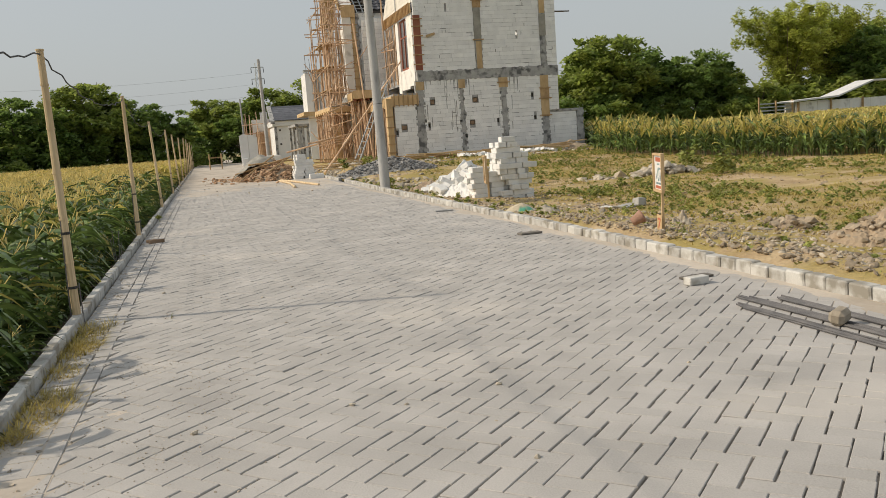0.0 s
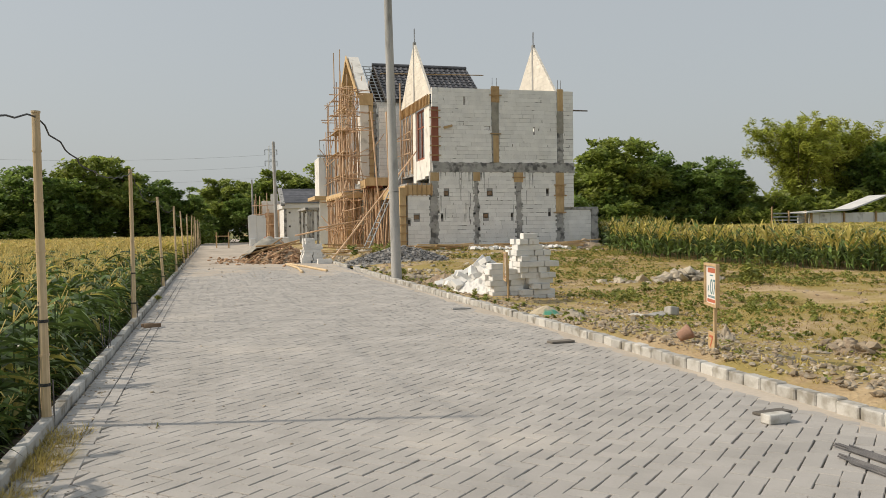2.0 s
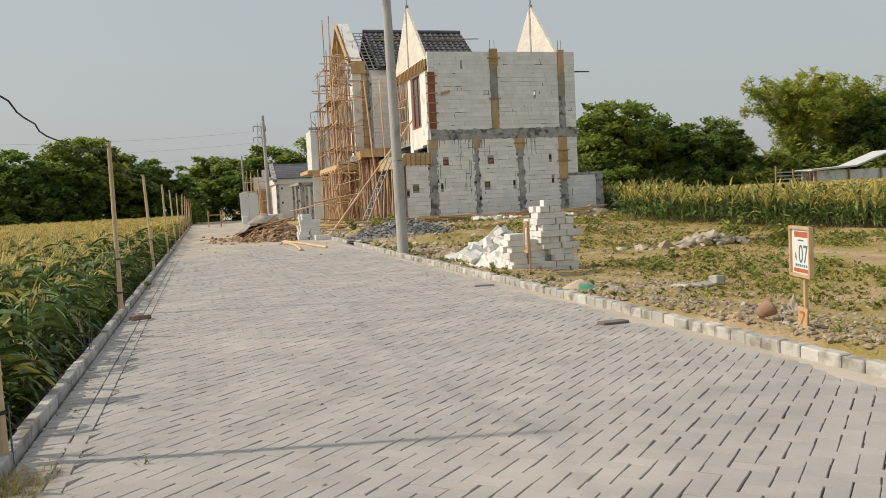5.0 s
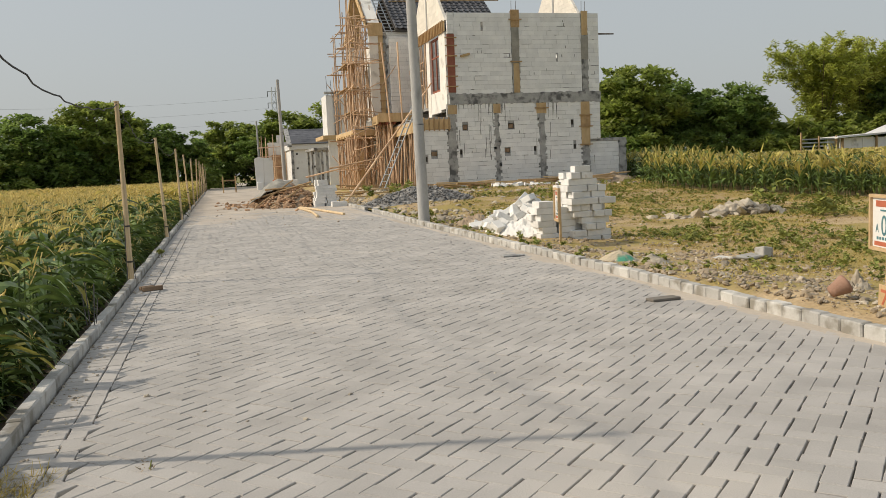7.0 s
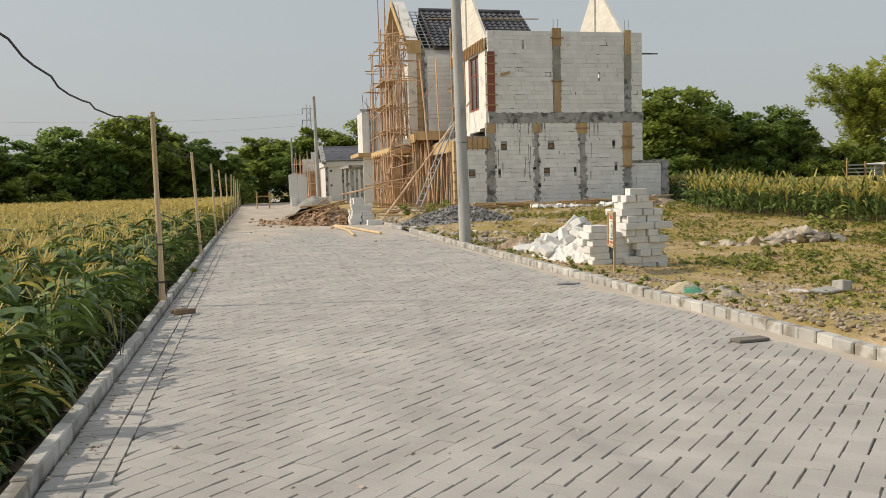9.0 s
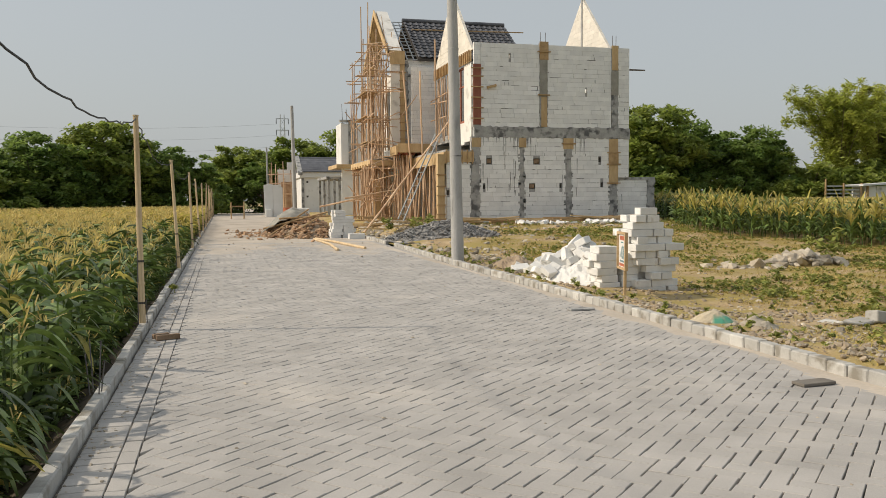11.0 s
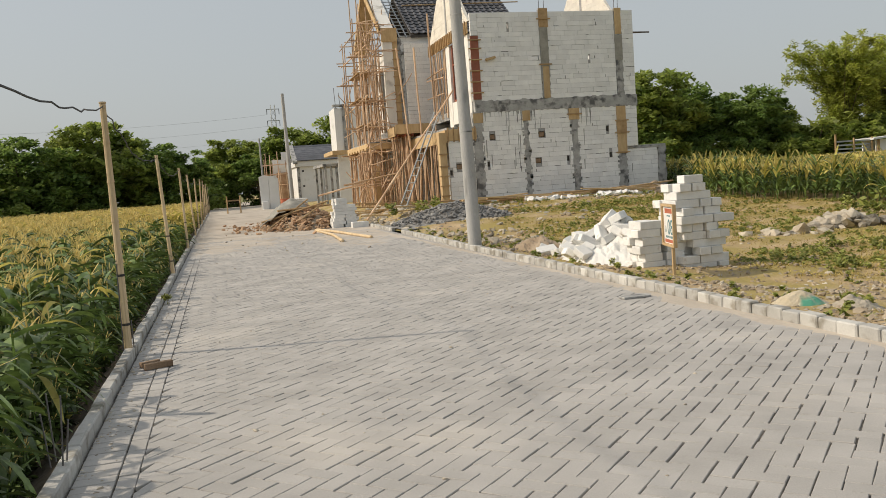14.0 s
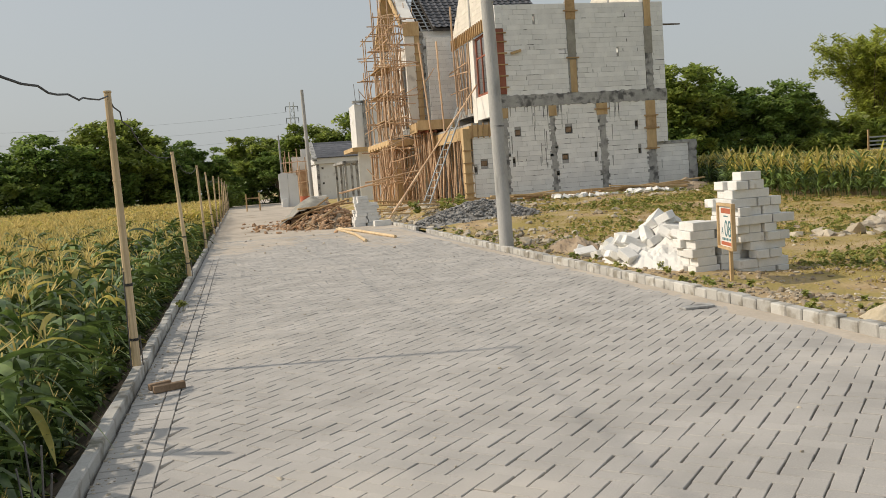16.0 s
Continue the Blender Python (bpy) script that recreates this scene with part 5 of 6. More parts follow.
# gravel, rubble, sand
heap("gravel_mound", 8.3, 32.6, 2.1, 1.8, 0.6, M_GRAVEL, "heap of dark grey crushed gravel", plot_z(7.7, 32.6) - 0.1, 0.2, 60, seed=2)
g = Geo()
scatter(g, 1300, lambda: (lambda a, r: (8.3 + 2.1 * r * math.cos(a), 32.6 + 1.7 * r * math.sin(a), plot_z(7.7, 32.6) - 0.1 + 0.6 * max(0, 1 - r ** 1.3)))(random.uniform(0, 6.28), random.random() ** 0.6), 0.03, 0.08)
solid("gravel_stones", g, M_GRAVEL, "loose crushed gravel over its heap", "gravel", kind="stuff")
heap("soil_mound", 4.0, 40.0, 1.75, 3.2, 0.95, M_DIRTHEAP, "heap of brown rubble and soil beside the track", 0.0, 0.4, 50, seed=4)
g = Geo()
scatter(g, 850, lambda: (lambda a, r: (4.0 + 1.6 * r * math.cos(a), 39.6 + 2.9 * r * math.sin(a), 0.85 * max(0, 1 - r ** 1.3)))(random.uniform(0, 6.28), random.random() ** 0.6), 0.035, 0.15)
scatter(g, 260, lambda: (random.gauss(2.9, 0.8), random.gauss(41.5, 2.6), 0.01), 0.03, 0.13)
solid("rubble_pieces", g, M_BRICKBITS, "broken brick and stone pieces on the rubble heap", "rubble", kind="stuff")
tarp = Geo()
tn = 22
tvs = []
for j in range(tn + 1):
    for i in range(tn + 1):
        u, v = i / tn * 2 - 1, j / tn * 2 - 1
        z = 1.16 * max(0, 1 - (abs(u) * 0.85) ** 1.6) * (1 - 0.35 * v * v) + 0.10 * noise.noise((u * 4, v * 5, 9)) + 0.05 * noise.noise((u * 10, v * 3, 4))
        tvs.append((3.75 + u * 1.2 + 0.25 * v, 40.2 + v * 1.5, max(0.02, z)))
tarp.add(tvs, [(j * (tn + 1) + i, j * (tn + 1) + i + 1, (j + 1) * (tn + 1) + i + 1, (j + 1) * (tn + 1) + i) for j in range(tn) for i in range(tn)])
tp = solid("tarpaulin", tarp, M_TARP, "dusty grey tarpaulin draped over the rubble heap", "tarpaulin", smooth=True)
sm = tp.modifiers.new("thickness", "SOLIDIFY")
sm.thickness = 0.02
for a, b in (((2.6, 38.2, 0.1), (4.2, 39.0, 1.1)), ((3.0, 38.6, 0.75), (5.3, 38.9, 0.85)), ((2.4, 38.9, 0.35), (4.9, 38.3, 1.0)), ((3.6, 37.5, 0.3), (4.9, 38.8, 1.0)), ((2.9, 37.9, 0.12), (5.4, 38.3, 0.5)), ((3.1, 37.6, 0.08), (5.6, 37.4, 0.2))):
    solid("timber_batten", Geo().rod(a, b, 0.04, 0.035, 6), M_WOOD, "weathered timber batten lying on the rubble", "timber", "battens on the rubble")
for pts in ([(4.2, 36.4, 0.04), (4.55, 33.5, 0.05), (4.95, 29.6, 0.04)], [(4.1, 36.0, 0.04), (4.2, 32.0, 0.05), (4.05, 29.0, 0.04)]):
    solid("bamboo_pole", Geo().tube(pts, 0.042, 8), M_POST, "pale split bamboo pole lying across the road end", "bamboo pole", "bamboo poles on the road")
heap("sand_mound", 8.75, 7.5, 1.0, 0.7, 0.36, M_SAND, "brown sand heap on the stony plot", -0.05, 0.6, 40, seed=7)
heap("soil_lump", 8.6, 9.3, 0.3, 0.25, 0.2, M_DIRTHEAP, "clod of reddish soil in the grass", -0.1, 0.5, 16, seed=1)
heap("soil_lump", 7.9, 10.8, 0.22, 0.2, 0.2, M_STONE, "grey mortar clod in the grass", -0.12, 0.7, 16, seed=6)
heap("soil_mound", 18.6, 37.8, 1.3, 0.9, 0.55, M_DIRTHEAP, "low reddish soil mound by the annexe wall", 0.3, 0.4, 26, seed=8)
heap("soil_mound", 7.0, 22.0, 0.55, 1.2, 0.28, M_DIRTHEAP, "dark clods of soil along the kerb", 0.0, 0.6, 30, seed=9)
g = Geo()
scatter(g, 130, lambda: (lambda a, b: (14.2 + a, 21.8 + b, plot_z(14, 21.8) + max(0, 0.24 - 0.3 * abs(a)) * random.random()))(random.gauss(0, 0.5), random.gauss(0, 0.22)), 0.06, 0.2)
scatter(g, 28, lambda: (random.gauss(12.0, 0.5), random.gauss(20.9, 0.25), plot_z(12, 21)), 0.06, 0.2)
scatter(g, 260, lambda: (lambda x, y: (x, y, plot_z(x, y) - 0.01))(kerb_x(30) + 0.3 + 6.0 * random.random() ** 1.5, random.uniform(26, 38)), 0.03, 0.13)
scatter(g, 160, lambda: (lambda x, y: (x, y, plot_z(x, y) + 0.02))(random.gauss(7.4, 0.5), random.gauss(24.6, 1.6)), 0.02, 0.11)
scatter(g, 700, lambda: (lambda x, y: (x, y, plot_z(x, y) - 0.01))(random.uniform(6.4, 10.4), random.uniform(33, 46)), 0.03, 0.16)
solid("rock_pile", g, M_STONE, "piles of broken grey stone in the grass", "stones", kind="stuff")
g = Geo()
scatter(g, 3600, lambda: (lambda x, y: (x, y, plot_z(x, y) - 0.006))(kerb_x(10) + 0.3 + 3.0 * random.random() ** 1.2, random.uniform(3.0, 15.5)), 0.006, 0.034)
scatter(g, 14, lambda: (lambda x, y: (x, y, plot_z(x, y) - 0.01))(kerb_x(10) + 0.4 + 2.2 * random.random(), random.uniform(3.0, 15.5)), 0.04, 0.085)
scatter(g, 1000, lambda: (lambda x, y: (x, y, plot_z(x, y) - 0.01))(kerb_x(22) + 0.3 + 4.5 * random.random(), random.uniform(15, 37)), 0.012, 0.05)
scatter(g, 260, lambda: (lambda x, y: (x, y, plot_z(x, y) - 0.01))(random.uniform(7.5, 19), random.uniform(34, 39.4)), 0.03, 0.13)
solid("ground_stones", g, M_STONE, "loose stones strewn over the plot", "stones", kind="stuff")
g = Geo()
for _ in range(120):
    x, y = random.uniform(12.5, 18), random.uniform(36.5, 38.8)
    ln_ = random.choice((0.15, 0.25, 0.4))
    g.box(-ln_ / 2, ln_ / 2, -0.1, 0.1, -0.05, 0.07, m=pose(x, y, plot_z(x, y) + 0.05, random.uniform(-25, 25), random.uniform(-25, 25), random.uniform(0, 180)))
solid("block_offcuts", g, M_BLOCK_I, "white block offcuts strewn below the side wall", "block offcuts", kind="stuff")
for i in range(34):
    x, y = (random.uniform(8.5, 17.0), random.uniform(36.8, 39.1)) if i < 26 else (random.uniform(6.8, 9.0), random.uniform(37, 43))
    a = random.uniform(-0.25, 0.35)
    ln_ = random.uniform(1.0, 2.4)
    solid("timber_plank", Geo().box(-ln_, ln_, -0.07, 0.07, 0, 0.055, c=0.004), M_WOOD if i % 3 == 0 else M_FORM, "loose timber plank lying below the house wall", "plank", "planks below the wall").matrix_basis = pose(x, y, plot_z(x, y) + 0.06 + 0.05 * (i % 4), 0, random.uniform(-4, 4), math.degrees(a))
g = Geo()
scatter(g, 6500, lambda: (lambda x, y: (x, y, plot_z(x, y) - 0.006))(kerb_x(12) + 0.25 + 3.2 * random.random() ** 1.4, random.uniform(3.0, 24)), 0.006, 0.045)
scatter(g, 500, lambda: (lambda a, r: (8.75 + 0.95 * r * math.cos(a), 7.5 + 0.66 * r * math.sin(a), -0.11 + 0.36 * max(0, 1 - r ** 1.3)))(random.uniform(0, 6.28), random.random() ** 0.7), 0.012, 0.07)
scatter(g, 90, lambda: (random.gauss(8.6, 0.14), random.gauss(9.3, 0.12), plot_z(8.6, 9.3) + 0.1 * random.random()), 0.02, 0.11)
scatter(g, 900, lambda: (lambda x, y: (x, y, plot_z(x, y) - 0.01))(random.uniform(7, 17), random.uniform(12, 38)), 0.015, 0.055)
solid("soil_clods", g, M_CLOD, "brown soil clods strewn over the plot", "soil clods", kind="stuff")
# crumbs on the road
g = Geo()
scatter(g, 1200, lambda: (0.01 + 0.22 * random.random() ** 2, random.uniform(2, 22), -0.004), 0.004, 0.016)
scatter(g, 3000, lambda: (0.05 + 1.3 * random.random() ** 1.4, 1.5 + 4.6 * random.random() ** 0.8, -0.003), 0.002, 0.007)
scatter(g, 160, lambda: (random.uniform(0.5, 5.2), random.uniform(3, 26), -0.004), 0.006, 0.022)
scatter(g, 70, lambda: (random.uniform(0.5, 5.5), random.uniform(26, 40), 0.0), 0.01, 0.045)
solid("road_crumbs", g, M_STONE, "small stone crumbs scattered on the pavers", "stones", kind="stuff")
# wind-blown sand lying over the pavers
sheet("sand_drift", spread(0.02, 5.8, 0.06), spread(0.5, 34, 0.22),
      lambda x, y: -0.0235 + 0.0275 * smoothstep(0.5, 0.0, kerb_x(y) - x - 0.15 * noise.noise((y * 0.8, 0, 2))) + 0.024 * smoothstep(20, 32, y + 3 * noise.noise((x * 0.5, y * 0.2, 5)))
      + 0.023 * smoothstep(1.25, 0.15, x + 0.45 * noise.noise((x * 3, y * 2, 6))) * smoothstep(6.2, 4.2, y)
      + 0.012 * max(0.0, noise.noise((x * 4, y * 2, 1))) * smoothstep(26, 18, y) + 0.004 * noise.noise((x * 0.9, y * 0.6, 8)),
      M_DUST, "pale wind-blown sand lying over the pavers", "sand")


# ---- plants ----
def quad_mesh(name, verts, quads, mats, slot):
    me = bpy.data.meshes.new(name)
    me.vertices.add(len(verts))
    me.vertices.foreach_set("co", np.asarray(verts, np.float32).ravel())
    me.loops.add(len(quads) * 4)
    me.loops.foreach_set("vertex_index", np.asarray(quads, np.int32).ravel())
    me.polygons.add(len(quads))
    me.polygons.foreach_set("loop_start", np.arange(0, len(quads) * 4, 4, dtype=np.int32))
    for m in mats:
        me.materials.append(m)
    me.polygons.foreach_set("material_index", np.asarray(slot, np.int32))
    me.update(calc_edges=True)
    return me


rng = np.random.default_rng(5)


def leaf_strip(base, out, length, width, rise, droop, seg):
    """An arching strip leaf with a fold along its middle left flat: 2 x (seg + 1) vertices."""
    vs = []
    side = np.array([-out[1], out[0], 0.0])
    for i in range(seg + 1):
        t = i / seg
        p = base + out * length * (t - 0.12 * t * t) + np.array([0, 0, rise * t - droop * t * t])
        w = width * (0.55 + 1.6 * t) * (1 - t) ** 0.7 + 0.004
        tilt = np.array([0, 0, 0.35 * w])
        vs += [p - side * w * 0.5 + tilt, p + side * w * 0.5 - tilt * 0.4]
    qs = [(2 * i, 2 * i + 1, 2 * i + 3, 2 * i + 2) for i in range(seg)]
    return vs, qs


def corn_plant(height, leaves, seg, tassel, wide=1.0, sunned=0.76, arch=1.0, dry=0.55):
    """One corn plant round the origin; slots: 0 leaf, 1 yellowed upper leaf coloured as sunlit, 2 tassel."""
    v, q, s = [], [], []

    def put(vs, qs, slot):
        n = len(v)
        v.extend(vs)
        q.extend([tuple(i + n for i in f) for f in qs])
        s.extend([slot] * len(qs))

    if seg > 2:
        for a in (0.0, math.pi / 2):
            d = np.array([math.cos(a), math.sin(a), 0]) * 0.013
            put([-d, d, d * 0.6 + np.array([0, 0, height]), -d * 0.6 + np.array([0, 0, height])], [(0, 1, 2, 3)], 0)
    for k in range(leaves):
        t = (k + 0.5) / leaves
        a = math.pi * k + rng.normal(0, 0.45)
        out = np.array([math.cos(a), math.sin(a), 0])
        ln_ = rng.uniform(0.5, 0.85) * (1.0 - 0.35 * abs(t - 0.45)) * (0.45 + 0.55 * arch)
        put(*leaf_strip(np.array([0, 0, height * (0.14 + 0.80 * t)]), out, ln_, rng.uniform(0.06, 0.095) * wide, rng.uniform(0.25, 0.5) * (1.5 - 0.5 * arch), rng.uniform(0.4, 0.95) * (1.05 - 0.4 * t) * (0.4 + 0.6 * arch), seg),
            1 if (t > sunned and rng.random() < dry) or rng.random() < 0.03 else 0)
    for k in range(tassel):
        a = rng.uniform(0, 6.28)
        d = np.array([math.cos(a), math.sin(a), 0])
        tip = d * rng.uniform(0.06, 0.20) + np.array([0, 0, height + rng.uniform(-0.02, 0.13)])
        b = np.array([0, 0, height * 0.96])
        w = np.array([-d[1], d[0], 0]) * (0.007 if seg > 3 else 0.012)
        put([b - w, b + w, tip + w, tip - w], [(0, 1, 2, 3)], 2)
    return np.array(v), np.array(q), np.array(s)


def plant_field(spots, kinds):
    """Joined arrays of plants; spots: (x, y, z, scale)."""
    V, Q, S, n = [], [], [], 0
    for x, y, z, k in spots:
        v, q, s = kinds[rng.integers(len(kinds))]
        a = rng.uniform(0, 6.28)
        c, si = math.cos(a) * k, math.sin(a) * k
        lx, ly = rng.normal(0, 0.05, 2)
        V.append(np.column_stack((v[:, 0] * c - v[:, 1] * si + v[:, 2] * lx + x, v[:, 0] * si + v[:, 1] * c + v[:, 2] * ly + y, v[:, 2] * k + z)))
        Q.append(q + n)
        S.append(s)
        n += len(v)
    return np.vstack(V), np.vstack(Q), np.concatenate(S)


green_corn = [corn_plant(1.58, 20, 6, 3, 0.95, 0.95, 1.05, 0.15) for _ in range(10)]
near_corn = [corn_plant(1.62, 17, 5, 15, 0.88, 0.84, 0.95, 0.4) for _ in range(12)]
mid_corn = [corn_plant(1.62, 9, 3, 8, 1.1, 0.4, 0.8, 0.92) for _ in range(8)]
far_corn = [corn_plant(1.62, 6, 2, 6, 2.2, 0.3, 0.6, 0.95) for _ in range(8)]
CORN = [M_CORN, M_CORNTOP, M_TASSEL]


def field_far(x):
    """The far edge of the corn beside the road."""
    return 100 + 0.9 * x


spots, edge_spots = [], []
for r in range(11):
    x = -0.62 - 0.66 * r
    y = 1.0
    while y < 36:
        (edge_spots if r < 1 or (r < 3 and rng.random() < 0.45) else spots).append((x + rng.normal(0, 0.06), y, FIELD_Z - 0.03, rng.uniform(0.9, 1.1) * (0.97 if r else 0.88)))
        y += rng.uniform(0.17, 0.27)
y = 1.0
while y < 32:
    edge_spots.append((-0.42 + rng.normal(0, 0.04), y, -0.66, rng.uniform(0.42, 0.6)))
    y += rng.uniform(0.10, 0.2)
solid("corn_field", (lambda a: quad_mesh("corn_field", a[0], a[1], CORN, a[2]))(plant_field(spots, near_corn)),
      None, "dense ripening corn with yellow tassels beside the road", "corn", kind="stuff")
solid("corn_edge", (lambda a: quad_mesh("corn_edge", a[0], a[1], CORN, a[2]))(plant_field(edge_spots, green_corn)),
      None, "dark green corn rows below the kerb", "corn", kind="stuff")
spots = []
for _ in range(5200):
    x, y = -7.6 - 20 * rng.random(), 3 + 50 * rng.random()
    spots.append((x, y, FIELD_Z - 0.03, rng.uniform(0.92, 1.1)))
for _ in range(2600):
    x, y = -0.6 - 7 * rng.random(), 36 + 22 * rng.random()
    spots.append((x, y, FIELD_Z - 0.03, rng.uniform(0.92, 1.08)))
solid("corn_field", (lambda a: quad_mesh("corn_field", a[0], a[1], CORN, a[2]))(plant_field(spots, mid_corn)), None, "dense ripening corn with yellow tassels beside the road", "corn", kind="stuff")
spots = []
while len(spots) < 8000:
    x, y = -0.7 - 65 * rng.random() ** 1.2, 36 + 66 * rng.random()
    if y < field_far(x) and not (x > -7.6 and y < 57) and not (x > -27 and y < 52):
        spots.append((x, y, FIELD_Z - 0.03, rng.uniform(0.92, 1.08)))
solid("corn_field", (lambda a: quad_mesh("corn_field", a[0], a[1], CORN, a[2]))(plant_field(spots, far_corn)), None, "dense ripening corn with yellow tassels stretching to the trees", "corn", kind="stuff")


def plot_edge(y):
    """Where the corn beyond the bare plot begins."""
    if y < 30:
        return min(22.0, 17.6 + 0.42 * (30 - y))
    return 17.6 + 3.2 * smoothstep(33, 38.5, y)


near2 = [corn_plant(1.13, 20, 4, 12, 0.95, 0.6, 0.25, 0.6) for _ in range(10)]
mid2 = [corn_plant(1.06, 9, 3, 4, 1.3, 0.4, 0.75, 0.6) for _ in range(6)]
spots = []
for r in range(5):
    y = 6.0
    while y < 44:
        spots.append((plot_edge(y) + 0.15 + 0.55 * r + rng.normal(0, 0.08), y, plot_z(18, y) - 0.02, rng.uniform(0.82, 1.08)))
        y += rng.uniform(0.18, 0.30)
solid("corn_field", (lambda a: quad_mesh("corn_field", a[0], a[1], CORN, a[2]))(plant_field(spots, near2)), None, "tall corn edging the bare plot", "corn", kind="stuff")
spots = []
while len(spots) < 8000:
    x, y = 18 + 46 * rng.random(), 6 + 56 * rng.random()
    if x > plot_edge(min(y, 44)) + 2.7 and x < 1.2 * y + 8:
        spots.append((x, y, 0.1 + 0.004 * (x - 20), rng.uniform(0.88, 1.1)))
solid("corn_field", (lambda a: quad_mesh("corn_field", a[0], a[1], CORN, a[2]))(plant_field(spots, mid2)), None, "tall corn stretching behind the bare plot", "corn", kind="stuff")


def leaf_cloud(clusters, per, size, flat=0.6, slim=0.5):
    """Leaf quads thrown round cluster centres (x, y, z, radius), thickest on the upper skin of each cluster."""
    V, Q = [], []
    n = 0
    for cx, cy, cz, r in clusters:
        m = int(per * (0.6 + 0.8 * rng.random()))
        d = rng.normal(0, 1, (m, 3)) + np.array([0, 0, 0.35])
        d /= np.linalg.norm(d, axis=1)[:, None]
        rad = r * rng.random(m)[:, None] ** 0.4 * (0.85 + 0.35 * rng.random(m)[:, None])
        p = np.array([cx, cy, cz]) + d * rad * np.array([1, 1, flat + 0.2])
        a = rng.uniform(0, 6.28, m)
        tilt = rng.normal(0, 0.7, m)
        u = np.column_stack((np.cos(a), np.sin(a), -0.35 + 0.4 * tilt))
        w = np.column_stack((-np.sin(a) * np.cos(tilt), np.cos(a) * np.cos(tilt), np.sin(tilt)))
        s = size * (0.5 + 0.8 * rng.random(m))[:, None]
        quad = np.stack((p - u * s, p + w * s * slim, p + u * s, p - w * s * slim), axis=1)
        V.append(quad.reshape(-1, 3))
        Q.append(np.arange(m * 4).reshape(-1, 4) + n)
        n += m * 4
    return np.vstack(V), np.vstack(Q)


def tree(height, spread_, kind, mat, label, seed):
    """A tapered, forked trunk with limbs and a broken crown of many small leaves."""
    global rng
    rng = np.random.default_rng(seed)
    random.seed(seed)
    t = thing("tree", label, "tree", "trees round the fields", at=(0, 0, 0))
    trunk, clusters = Geo(), []
    base = 0.32 if kind == "round" else 0.42
    if kind != "bamboo":
        trunk.rod((0, 0, -0.4), (0.1, 0, height * base), 0.05 * height ** 0.75, 0.03 * height ** 0.75, 9, 4, 0.05)
        part("trunk", trunk, M_BARK, t)
    limbs = {"round": 11, "open": 10, "bamboo": 40}[kind]
    for i in range(limbs):
        a = 2 * math.pi * i / limbs + rng.uniform(-0.3, 0.3)
        if kind == "bamboo":
            # culms rise steeply and hang over at their tips
            reach, top = spread_ * rng.uniform(0.15, 1.0), height * rng.uniform(0.62, 1.0)
            way = Vector((math.cos(a), math.sin(a), 0))
            pts = [way * (0.4 + reach * (0.12 * f + 0.88 * f ** 2.6)) + Vector((0, 0, top * (1.16 * f - 0.16 * f ** 4 - 0.06 * f ** 9))) for f in [k / 10 for k in range(11)]]
            g = Geo()
            for k in range(10):
                g.rod(pts[k], pts[k + 1], 0.055 - 0.0045 * k, 0.0505 - 0.0045 * k, 5)
            part("culm", g, M_BARK, t)
            for f in np.arange(0.06, 1.0, 0.055):
                k = min(9, int(f * 10))
                p = pts[k].lerp(pts[k + 1], f * 10 - k)
                j = spread_ * (0.03 + 0.05 * f + 0.12 * (1 - f) ** 2)
                clusters.append((p.x + rng.normal(0, j), p.y + rng.normal(0, j), p.z + rng.normal(0, j * 0.6), spread_ * rng.uniform(0.06, 0.13)))
            continue
        up = rng.uniform(0.5, 0.94)
        out = spread_ * rng.uniform(0.45, 0.95) * (1.25 - 0.65 * up)
        tip = Vector((out * math.cos(a), out * math.sin(a), height * up))
        start = Vector((0.1, 0, height * base * rng.uniform(0.7, 1.0)))
        part("limb", Geo().rod(start, tip, 0.018 * height ** 0.75, 0.008 * height ** 0.5, 6, 4, 0.12), M_BARK, t)
        for k in range(6):
            p = start.lerp(tip, 0.4 + 0.6 * (k + rng.random()) / 6)
            j = 0.13 * spread_
            clusters.append((p.x + rng.normal(0, j), p.y + rng.normal(0, j), p.z + rng.normal(0, j * 0.6), spread_ * rng.uniform(0.12, 0.24)))
    if kind == "round":
        # billows over the outside of the crown
        for _ in range(64):
            a, e = rng.uniform(0, 6.28), math.asin(rng.uniform(-0.35, 1.0))
            r = rng.uniform(0.72, 0.98)
            clusters.append((spread_ * r * math.cos(a) * math.cos(e), spread_ * r * math.sin(a) * math.cos(e), height * (0.48 + 0.46 * r * math.sin(e)), spread_ * rng.uniform(0.12, 0.24)))
        for _ in range(16):
            a, r = rng.uniform(0, 6.28), spread_ * rng.random() ** 0.6 * 0.6
            clusters.append((r * math.cos(a), r * math.sin(a), height * rng.uniform(0.25, 0.7), spread_ * 0.3))
    if kind == "bamboo":
        v, q = leaf_cloud(clusters, 46, 0.27, 0.9, 0.26)
    else:
        v, q = leaf_cloud(clusters, 84 if kind == "round" else 130, 0.25, 0.25 if kind == "open" else 0.34)
    part("crown", quad_mesh("crown", v, q, [mat], np.zeros(len(q))), None, t)
    return t


